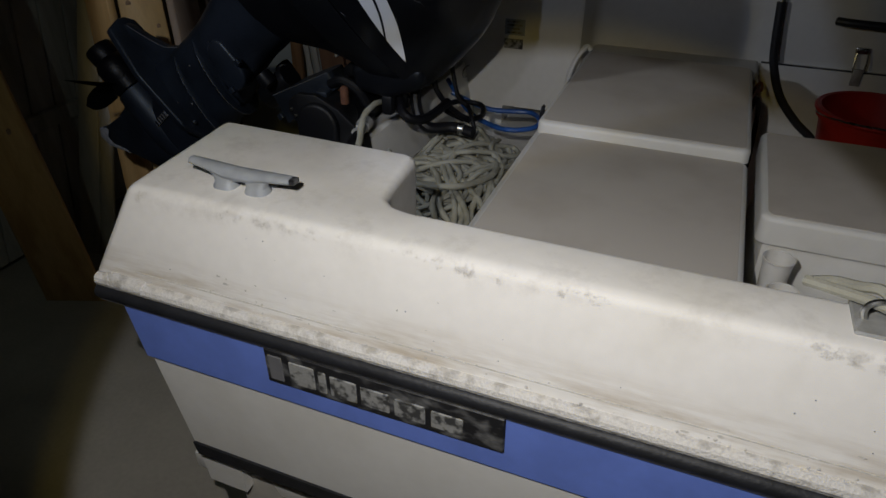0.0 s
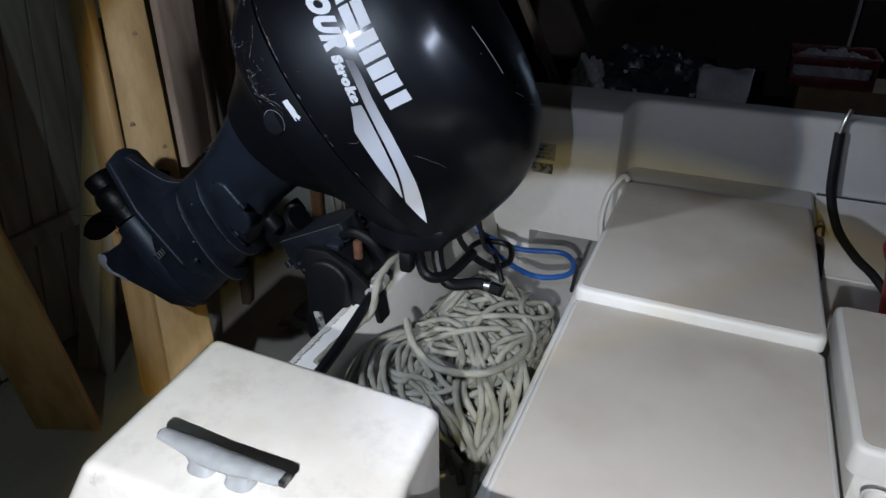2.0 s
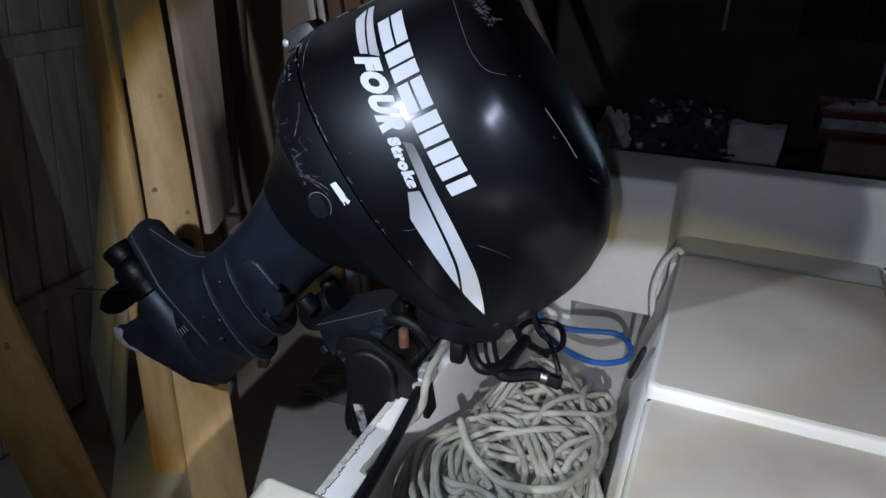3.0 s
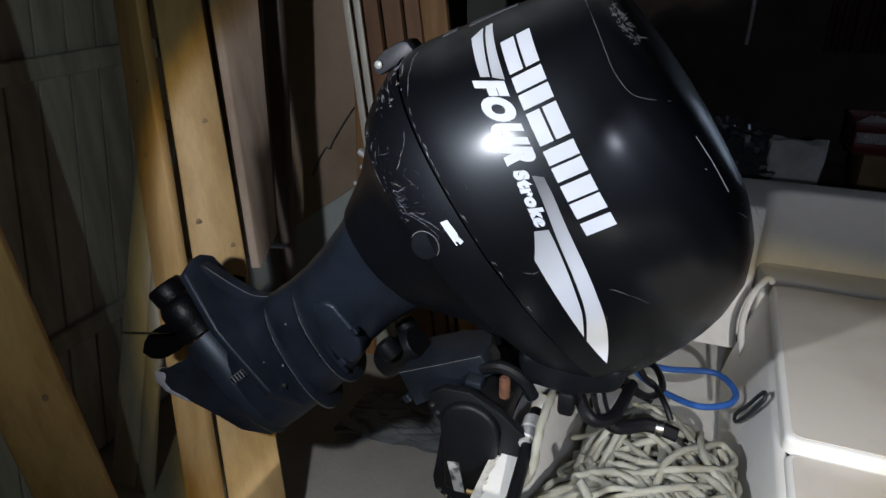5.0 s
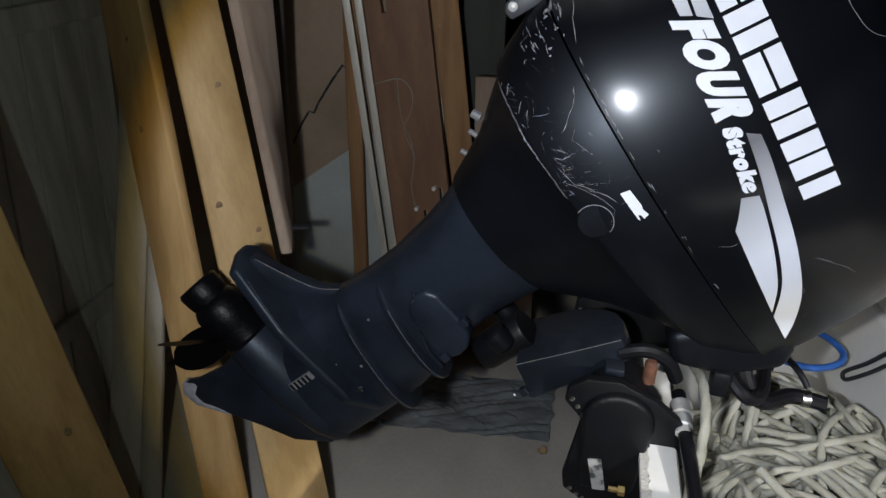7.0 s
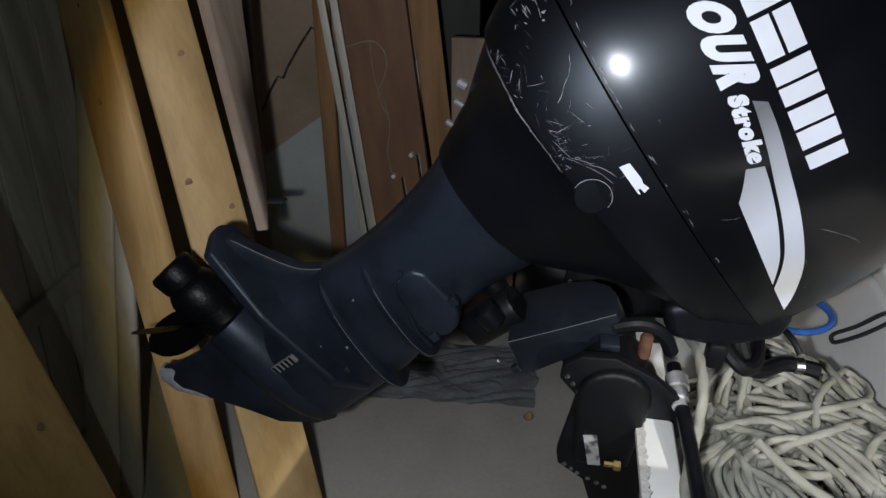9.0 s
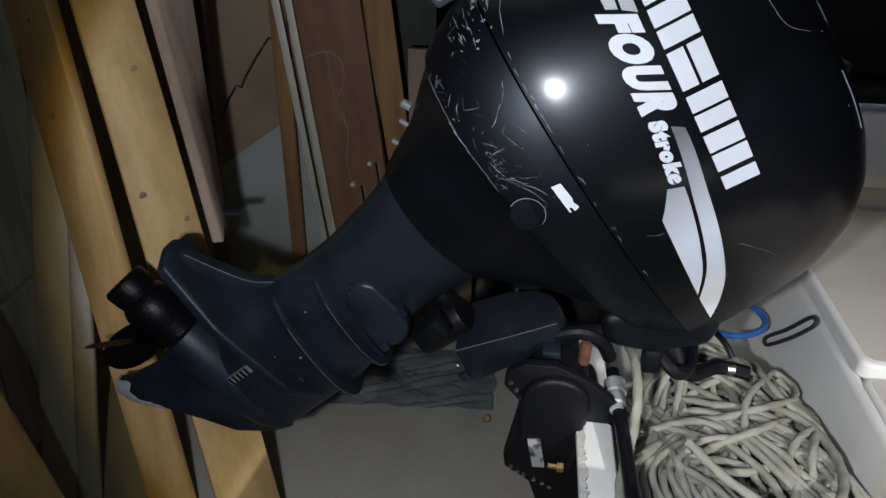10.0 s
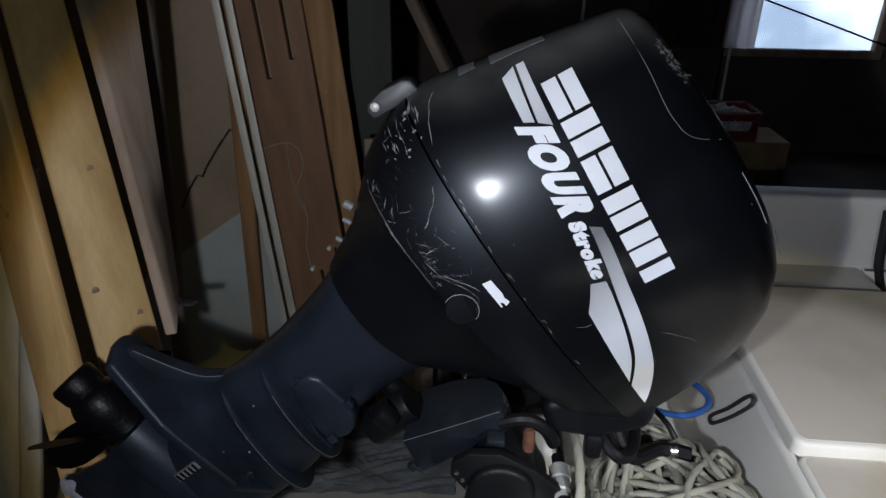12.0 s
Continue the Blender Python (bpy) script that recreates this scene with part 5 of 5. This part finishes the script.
for k in range(135):
    part("rope_strand", laid(rope_strand(0.34 + 0.70 * (k / 134) ** 0.6), rr.uniform(0.0058, 0.0071)), ROPE, heap, "", 70)
for k in range(10):
    x0 = 0.045 + 0.012 * k + rr.uniform(-0.015, 0.015)
    j, w = rr.uniform(-0.05, 0.04), rr.uniform(-0.03, 0.03)
    part("rope_strand", laid([(x0 - 0.09, 0.05 + j, 0.298), (x0 - 0.02 + w, -0.05 + j, 0.306 + rr.uniform(0, 0.012)), (x0 + 0.018 - w, -0.16 + j, 0.296), (min(0.125 + 0.005 * k + w, 0.165), -0.25 + j, 0.265 - rr.uniform(0, 0.04)), (0.140 + 0.003 * k - w * 0.4, -0.32 + j, 0.19 + w), (0.136 + 0.003 * k + w * 0.4, -0.345 + j, 0.07), (0.13 + 0.003 * k, -0.35 + j, 0.01)], 0.0068), ROPE, heap, "", 70)
# flatter lengths that sweep round the low end by the transom
for k in range(33):
    a, low = k % 11 + 0.3 * (k // 11), 0.018 * (k // 11)
    j, w = rr.uniform(-0.02, 0.02), rr.uniform(-0.012, 0.012)
    part("rope_strand", laid([(min(x, 0.160), y + j, z - low + rr.uniform(-0.006, 0.006)) for x, y, z in (
        (-0.100 + 0.012 * a + w, 0.03, 0.272), (-0.150 + 0.012 * a - w, -0.025, 0.276), (-0.190 + 0.014 * a, -0.075, 0.280), (-0.190 + 0.018 * a + w, -0.140, 0.276), (-0.170 + 0.026 * a, -0.200 - w, 0.270), (-0.115 + 0.026 * a, -0.245 + w, 0.262), (-0.04 + 0.02 * a, -0.285 - w, 0.252))], rr.uniform(0.0060, 0.0072)), ROPE, heap, "", 70)
# the free loops that stand up at the motor
for pts in (
            [(-0.105, -0.07, 0.355), (-0.06, -0.13, 0.350), (0.0, -0.17, 0.345), (0.06, -0.17, 0.345), (0.11, -0.13, 0.338), (0.138, -0.04, 0.325), (0.118, 0.05, 0.312), (0.06, 0.10, 0.300)],
            [(-0.19, 0.135, 0.385), (-0.190, 0.095, 0.405), (-0.188, 0.035, 0.422), (-0.188, -0.030, 0.410), (-0.190, -0.062, 0.350), (-0.200, -0.095, 0.338), (-0.215, -0.150, 0.330), (-0.222, -0.230, 0.326)]):
    part("rope_strand", laid(pts, 0.0078), ROPE, heap, "", 70)


def cup(x, y, z, name="cup"):
    bm = lathe([(0.0180, 0.0), (0.0200, 0.001), (0.0255, 0.094), (0.0272, 0.096), (0.0272, 0.099), (0.0247, 0.099), (0.0190, 0.005), (0.001, 0.004)], 28)
    ob = solo(name, bm, CUP, "white plastic cup standing by the seat box", "cup", "cups", m=pose(x, y, z))
    part("rim", tube([(0.0268 * math.cos(a), 0.0268 * math.sin(a), 0.0985) for a in np.linspace(0, 6.283, 25)[:-1]], 0.0013, 6, 1, True), CUP, ob)
    return ob


cup(0.187, 1.117, 0.7352)
cup(0.190, 1.010, 0.7352)

bucket = thing("bucket", pose(0.455, 2.005, 0.60), "red plastic bucket standing on the boat floor", "bucket")
part("pail", lathe([(0.108, 0.0), (0.113, 0.002), (0.140, 0.198), (0.150, 0.200), (0.152, 0.225), (0.142, 0.227), (0.137, 0.20), (0.106, 0.008), (0.001, 0.006)], 40), RED, bucket)
part("rim", tube([(0.152 * math.cos(a), 0.152 * math.sin(a), 0.221) for a in np.linspace(0, 6.283, 33)[:-1]], 0.006, 8, 1, True), RED, bucket)
part("bail", tube([(0.155 * math.cos(a), 0.155 * math.sin(a), 0.209 - 0.02 * math.sin(a)) for a in np.linspace(3.3, 6.1, 12)], 0.003, 6, 3), STEEL, bucket)

# ---- planks and boards by the corner ----


def plank(left, right, z0, z1, thick, mat, label, knots=3, seed=0):
    """left, right: x and y of an edge at 0.9 m and how far it leans in x and y for each metre up."""
    def at(e, z, back=0.0):
        return Vector((e[0] + e[2] * (z - 0.9), e[1] + e[3] * (z - 0.9), z)) + away * back
    across = Vector((right[0] - left[0], right[1] - left[1], 0)).normalized()
    away = Vector((-across.y, across.x, 0))
    if away.y < 0:
        away = -away
    rings = []
    r = random.Random(seed)
    for i in range(9):
        z = z0 + (z1 - z0) * i / 8
        wob = across * r.uniform(-0.0015, 0.0015)
        a, b = at(left, z) + wob, at(right, z) + wob
        c = 0.004
        rings.append([a + across * c, b - across * c, b + away * c, b + away * (thick - c), b + away * thick - across * c, a + away * thick + across * c, a + away * (thick - c), a + away * c])
    ob = solo("plank", loft(rings), mat, label, "plank", "planks by the wall", angle=50)
    width = (Vector((right[0], right[1])) - Vector((left[0], left[1]))).length
    for k in range(knots):
        z, s = z0 + (z1 - z0) * r.uniform(0.3, 0.8), r.uniform(0.2, 0.8)
        p = at(left, z).lerp(at(right, z), s)
        m = Matrix.Translation(p - away * 0.0006) @ Matrix((across.to_4d(), (-away).to_4d(), (0, 0, 1, 0), (0, 0, 0, 1))).transposed().to_3x3().to_4x4()
        rad = r.uniform(0.006, 0.011)
        disc = lathe([(rad * 0.3, 0), (rad, 0.0004), (rad * 0.9, 0.0010), (rad * 0.2, 0.0012)], 12, Matrix.Diagonal((0.8, 1.2, 1, 1)))
        bmesh.ops.transform(disc, matrix=Matrix.Translation(p) @ (-away).to_track_quat("Z", "Y").to_matrix().to_4x4(), verts=disc.verts)
        part("knot", disc, KNOT, ob)
    return ob


plank((-1.884, 1.080, 0.208, -0.184), (-1.790, 1.195, 0.08, -0.15), 0.0, 2.3, 0.05, PINE, "broad orange pine plank leaning sideways", 3, 1)
plank((-1.977, 1.682, -0.113, 0.176), (-1.846, 1.655, -0.085, 0.118), 0.0, 2.2, 0.030, PINE, "knotty orange pine plank on end", 4, 2)
plank((-1.741, 1.602, -0.194, 0.236), (-1.655, 1.704, -0.204, 0.202), 0.0, 2.2, 0.018, PALEPINE, "broad pale pine plank with small knots on end", 6, 3)
plank((-1.637, 1.698, -0.204, 0.216), (-1.724, 1.908, -0.008, 0.066), 0.86, 2.2, 0.025, OLDWOOD, "greyish weathered plank with its end sawn short", 0, 4)
# dark filler strip added for the black shade in the gap beside the short plank
plank((-1.865, 2.14, 0.060, 0.0), (-1.818, 2.15, 0.072, 0.0), 0.0, 2.2, 0.05, DARKWALL, "dark strip standing in for the shaded gap beside the short plank", 0, 5)
angle = thing("bracket", pose(-1.655, 1.83, 0.850), "small thin metal angle at the end of the short plank", "bracket")
part("flange", prism([(-0.060, 0.010), (0.036, 0.018), (0.040, 0.013), (-0.030, 0.004)], -0.012, 0.012, "xz", 0.001), LATCH, angle)
part("web", prism([(-0.036, 0.006), (-0.012, 0.009), (-0.028, -0.014)], -0.004, 0.004, "xz", 0.001), SCUFF, angle)
# partition at the corner: brown fibreboard above, pale board below
solo("partition", box(-2.45, -1.45, 2.62, 2.66, 0.0, 2.6), PLASTER, "pale grey-green board partition", "partition", kind="structure")
board = solo("fibre_sheet", prism([(-2.44, 0.33), (-1.72, 0.845), (-1.45, 1.00), (-1.45, 2.58), (-2.44, 2.58)], 2.606, 2.618, "xz"), FIBRE, "brown fibreboard sheet with a jagged crack", "sheet")
crack = [(-2.019, 0.794), (-1.980, 0.868), (-1.943, 0.920), (-1.925, 0.915), (-1.903, 0.955), (-1.850, 1.030), (-1.803, 1.090), (-1.771, 1.064)]
part("crack", tube([(x, 2.605, z) for x, z in crack], 0.0045, 5, 1), PLATE, board, "dark jagged crack")
solo("fibre_sheet", box(-2.45, -2.44, 2.05, 2.60, 0.02, 2.5), FIBRE, "brown fibreboard sheet on the wall", "sheet")
# brown board with slots, metal strips, string, posts
bb = thing("board", pose(-1.4525, 2.56, 0, 0, -6.0, 0), "tall reddish-brown board with long slots", "board")
for x0, x1, z0, z1 in ((-0.115, -0.050, 0, 2.3), (-0.050, -0.032, 0, 1.285), (-0.032, 0.005, 0, 2.3), (0.005, 0.018, 0.60, 2.3), (0.018, 0.036, 0, 2.3), (0.036, 0.052, 0, 1.34), (0.052, 0.071, 0, 2.3), (0.071, 0.084, 0.685, 2.3), (0.084, 0.105, 0, 2.3)):
    part("panel", box(x0, x1, -0.011, 0.011, z0, z1), BROWN, bb)
for x, lean in ((-1.620, -5.2), (-1.580, -5.2)):
    solo("metal_strip", box(-0.012, 0.012, -0.007, 0.007, 0, 2.3, 0.002), ALUM, "long thin aluminium strip standing in the corner", "metal strip", "metal strips", m=pose(x, 2.53, 0.0, 0, lean, 10))
plank((-1.788, 2.57, 0.030, 0.0), (-1.735, 2.57, 0.030, 0.0), 0.0, 2.4, 0.03, BROWNWOOD, "narrow brown batten beside the metal strips", 1, 6)
solo("panel", box(-1.42, -1.275, 2.80, 2.83, 0.0, 2.6), GREENBOARD, "dull dark green board behind the timber post", "panel", kind="structure")
string = thing("string", pose(0, 2.544, 0), "thin string hanging in a loop down the brown board", "string")
part("cord", tube([(-1.700, -0.03, 1.045), (-1.660, -0.028, 1.055), (-1.590, 0, 1.069), (-1.550, 0, 1.045), (-1.539, 0, 1.0), (-1.553, 0, 0.945), (-1.573, 0, 0.906), (-1.560, 0, 0.855), (-1.540, 0, 0.811), (-1.544, 0, 0.75), (-1.552, 0, 0.687), (-1.540, 0, 0.614)], 0.0016, 6, 6), ROPE, string)
part("cord", tube([(-1.590, 0, 1.069), (-1.587, 0, 0.99), (-1.575, -0.002, 0.92), (-1.552, -0.002, 0.87), (-1.541, -0.002, 0.81)], 0.0016, 6, 6), ROPE, string)
for x, z in ((-1.533, 0.607), (-1.467, 0.692)):
    solo("peg", lathe([(0.004, 0), (0.007, 0.001), (0.008, 0.020), (0.005, 0.022)], 10), CUP, "small white peg stuck in the brown board", "peg", "pegs", m=pose(x, 2.549, z, 90, 0, 0))
solo("board", box(-1.335, -1.10, 2.58, 2.605, 0.0, 1.08, 0.003), OLDWOOD, "pale grey board leaning behind the timber post", "board")
plank((-1.425, 2.54, -0.125, 0.02), (-1.342, 2.56, -0.119, 0.02), 0.0, 2.4, 0.06, BROWNWOOD, "rough brown timber post", 2, 7)
# slatted panel by the wall
slats = thing("slatted_panel", pose(-2.39, 1.74, 0.0, 0, 0, 0), "grey weathered slatted wooden panel against the wall", "panel")
for i in range(12):
    slat = box(-0.01, 0.01, -0.80 + 0.109 * i, -0.696 + 0.109 * i, 0.02, 2.4, 0.003, 1)
    for v in slat.verts:
        v.co.y += 0.16 * (v.co.z - 1.2) - 0.05
    part("slat", slat, SLAT, slats)
for z in (0.46, 1.30):
    part("rail", box(0.01, 0.035, -0.80, 0.49, z, z + 0.065, 0.004, 1), SLAT, slats)
plank((-2.105, 1.745, 0.14, 0.22), (-2.021, 1.753, 0.12, 0.22), 0.0, 1.25, 0.025, PALEWOOD, "pale grey board slanting behind the pine planks", 0, 8)
plank((-2.017, 1.752, 0.12, 0.22), (-1.975, 1.757, 0.10, 0.22), 0.0, 1.20, 0.025, PALEWOOD, "pale grey board slanting behind the pine planks", 0, 9)
# plastic sheet and a stone on the floor
sheet = bmesh.new()
bmesh.ops.create_grid(sheet, x_segments=90, y_segments=40, size=0.5)
for v in sheet.verts:
    x, y = v.co.x, v.co.y
    edge = 0.03 * noise.noise(Vector((x * 6, y * 6, 7)))
    v.co = Vector((-1.31 + 0.66 * x + edge, 2.21 + 0.30 * y + 0.06 * x + edge * 0.6, 0.022 + 0.022 * abs(noise.noise(Vector((x * 2.6 + y * 2, y * 1.6, 1)))) + 0.014 * abs(noise.noise(Vector((x * 6 - y * 5, y * 5, 4)))) + 0.006 * abs(noise.noise(Vector((x * 15 + y * 9, y * 13, 9))))))
bmesh.ops.solidify(sheet, geom=list(sheet.faces), thickness=0.002)
solo("plastic_sheet", sheet, SHEET, "crumpled grey plastic sheet on the concrete floor", "plastic sheet", angle=12)
stone = bmesh.new()
bmesh.ops.create_icosphere(stone, subdivisions=2, radius=0.016)
solo("stone", crumple(stone, 0.007, 40, 3), CARD, "small brown stone on the concrete floor", "stone", m=pose(-0.993, 2.062, 0.012))

# ---- far side of the shed ----
bench = thing("bench", pose(0.7, 4.0, 0.0), "dark wooden bench along the far wall", "bench")
part("bench_top", box(-2.0, 1.9, -0.50, 0.86, 0.39, 0.44, 0.004), DARKWALL, bench)
for x in (-1.9, 1.75):
    for y in (-0.45, 0.78):
        part("bench_leg", box(x, x + 0.08, y, y + 0.08, 0.0, 0.39, 0.004), DARKWALL, bench)


def bag(name, w, d, h, m, mat, label, seed, amount=0.05):
    bm = bmesh.new()
    bmesh.ops.create_icosphere(bm, subdivisions=5, radius=1.0)
    for v in bm.verts:
        k = 1 + 0.25 * noise.noise(v.co * 1.7 + Vector((seed, 0, 0))) + amount * abs(noise.noise(v.co * 4.5 + Vector((0, seed, 0)))) * 2 - amount * abs(noise.noise(v.co * 10 + Vector((0, 0, seed))))
        v.co = Vector((v.co.x * w * k, v.co.y * d * k, max(v.co.z * h * k + h * 0.75, 0.0)))
    return solo(name, bm, mat, label, "bag", m=m, angle=25)


bag("plastic_bag", 0.30, 0.16, 0.27, pose(-0.48, 3.72, 0.44), BAGDARK, "crumpled dark plastic bag on the bench", 2.0, 0.16)
bag("plastic_bag", 0.10, 0.10, 0.22, pose(-0.80, 3.68, 0.44), PAPER, "pale crumpled plastic bag on the bench", 5.0, 0.16)
paper = box(-0.115, 0.115, -0.05, 0.05, 0, 0.407, 0.01, 2)
bmesh.ops.subdivide_edges(paper, edges=list(paper.edges), cuts=9, use_grid_fill=True)
solo("paper_bag", crumple(crumple(paper, 0.022, 9, 4), 0.008, 28, 2), PAPER, "whitish crumpled paper bag on the bench", "bag", m=pose(-0.155, 3.68, 0.441, 0, 0, 5), angle=20)
carton = thing("cardboard_box", pose(0.47, 4.36, 0.44), "brown cardboard box with a lifted flap on the bench", "box")
part("carton", box(-0.26, 0.26, -0.17, 0.17, 0, 0.2315, 0.004), CARD, carton)
part("flap", box(-0.258, 0.258, -0.168, -0.002, 0.2320, 0.2350, 0.001, 1), CARD, carton)
part("flap", box(-0.258, 0.258, 0.002, 0.168, 0.2320, 0.2350, 0.001, 1), CARD, carton)
side_flap = box(0.0, 0.16, -0.168, 0.168, -0.0015, 0.0015, 0.001, 1)
bmesh.ops.transform(side_flap, matrix=pose(0.258, 0, 0.232, 0, 62, 0), verts=side_flap.verts)
part("flap", side_flap, CARD, carton, "loose side flap hanging down")
crate = thing("crate", pose(0.35, 4.36, 0.675), "dark red plastic crate filled with white rags", "crate")
part("crate_floor", box(-0.20, 0.20, -0.14, 0.14, 0, 0.01), DARKRED, crate)
for x in (-0.20, 0.192):
    part("crate_side", box(x, x + 0.008, -0.14, 0.14, 0.01, 0.15, 0.002), DARKRED, crate)
for y in (-0.14, 0.132):
    part("crate_side", box(-0.192, 0.192, y, y + 0.008, 0.01, 0.05, 0.002), DARKRED, crate)
    part("crate_side", box(-0.192, 0.192, y, y + 0.008, 0.105, 0.15, 0.002), DARKRED, crate)
part("crate_rim", tube([(-0.205, -0.145, 0.152), (0.205, -0.145, 0.152), (0.205, 0.145, 0.152), (-0.205, 0.145, 0.152)], 0.008, 6, 1, True), CRATERIM, crate, "faded pinkish rim")
for k, (x, y) in enumerate(((-0.10, -0.03), (0.02, 0.02), (0.10, -0.04))):
    bag("rag", 0.085, 0.09, 0.085, pose(0.35 + x, 4.36 + y, 0.686), PAPER, "white crumpled rag in the crate", 7.0 + k, 0.12)
solo("rod", tube([(0.430, 4.56, 0.44), (0.433, 4.58, 0.82), (0.437, 4.60, 1.15)], 0.009, 8, 2), CUP, "thin pale rod standing on the bench", "rod")

solo("timber_brace", tube([(-1.33, 3.62, 1.46), (-1.14, 3.60, 1.10), (-0.80, 3.58, 0.45), (-0.57, 3.56, 0.02)], 0.028, 8, 3), OLDWOOD, "rough timber brace leaning in the dark", "brace")
# pale strap hung on the far wall
solo("strap", tube([(-0.405, 4.888, 1.10), (-0.403, 4.886, 1.20), (-0.402, 4.885, 1.34), (-0.404, 4.886, 1.50), (-0.405, 4.888, 1.72)], 0.011, 8, 5), PAPER, "pale cloth strap hanging on the dark far wall", "strap")
# window: frame, pane, curtain, cable and the pale daylight outside
win = thing("window_1", pose((WX0 + WX1) / 2, 4.95, WZ0), "small shed window with pale daylight behind it", "window", kind="structure")
hw = (WX1 - WX0) / 2
for x in (-hw, hw - 0.05):
    part("window_frame", box(x, x + 0.05, -0.03, 0.03, 0.0, WZ1 - WZ0, 0.004), OLDWOOD, win)
for z in (0.0, WZ1 - WZ0 - 0.05):
    part("window_frame", box(-hw + 0.05, hw - 0.05, -0.03, 0.03, z, z + 0.05, 0.004), OLDWOOD, win)
pane_mat = bpy.data.materials.new("window_glass")
pane_mat.use_nodes = True
pb = pane_mat.node_tree.nodes["Principled BSDF"]
pb.inputs["Transmission Weight"].default_value, pb.inputs["Roughness"].default_value, pb.inputs["Base Color"].default_value = 1.0, 0.05, (0.95, 0.97, 1, 1)
pane = part("pane", box(-hw + 0.05, hw - 0.05, -0.002, 0.002, 0.05, WZ1 - WZ0 - 0.05), pane_mat, win)
pane.visible_shadow = False


def hanging(x0, x1, z0, z1, y, folds, deep, name, mat, label):
    """A cloth hung in upright folds."""
    bm = bmesh.new()
    bmesh.ops.create_grid(bm, x_segments=80, y_segments=6, size=0.5)
    for v in bm.verts:
        a, b = v.co.x + 0.5, v.co.y + 0.5
        v.co = Vector((x0 + (x1 - x0) * a, y + deep * math.sin(6.28 * folds * a) + 0.4 * deep * math.sin(15 * a + 1), z0 + (z1 - z0) * b))
    bmesh.ops.solidify(bm, geom=list(bm.faces), thickness=0.003)
    return solo(name, bm, mat, label, "curtain")


cn, cl = CURTAIN.node_tree.nodes, CURTAIN.node_tree.links
ct, cm = cn.new("ShaderNodeBsdfTranslucent"), cn.new("ShaderNodeMixShader")
ct.inputs["Color"].default_value = (0.80, 0.72, 0.71, 1)
cm.inputs[0].default_value = 0.75
cl.new(cn["Principled BSDF"].outputs[0], cm.inputs[1])
cl.new(ct.outputs[0], cm.inputs[2])
cl.new(cm.outputs[0], cn["Material Output"].inputs["Surface"])
hanging(0.470, 0.668, 1.085, 2.1, 4.87, 2.5, 0.008, "curtain", CURTAIN, "thin pale curtain beside the window")
hanging(0.0, 0.466, 1.085, 2.1, 4.86, 7, 0.012, "curtain", BROWNCLOTH, "dull brown curtain hanging in folds")
solo("cable", tube([(0.45, 4.83, 1.44), (0.663, 4.83, 1.371), (1.034, 4.83, 1.250), (1.357, 4.83, 1.143), (1.46, 4.84, 1.108)], 0.006, 6, 6), CABLE, "black cable strung across the window", "cable")
glow = bpy.data.materials.new("daylight")
glow.use_nodes = True
gn, gl = glow.node_tree.nodes, glow.node_tree.links
gb = gn["Principled BSDF"]
gt, gr = gn.new("ShaderNodeTexNoise"), gn.new("ShaderNodeValToRGB")
gt.inputs["Scale"].default_value, gt.inputs["Detail"].default_value = 4.5, 5
gr.color_ramp.elements[0].position, gr.color_ramp.elements[0].color = 0.40, (0.22, 0.30, 0.42, 1)
gr.color_ramp.elements[1].position, gr.color_ramp.elements[1].color = 0.62, (0.62, 0.74, 0.90, 1)
gl.new(gt.outputs["Fac"], gr.inputs["Fac"])
gl.new(gr.outputs["Color"], gb.inputs["Emission Color"])
gb.inputs["Emission Strength"].default_value = 2.3
solo("backdrop", box(WX0 - 1.2, WX1 + 1.2, 5.9, 5.92, 0.2, 3.0), glow, "pale blurred snowy daylight outside the window", "backdrop", kind="structure")
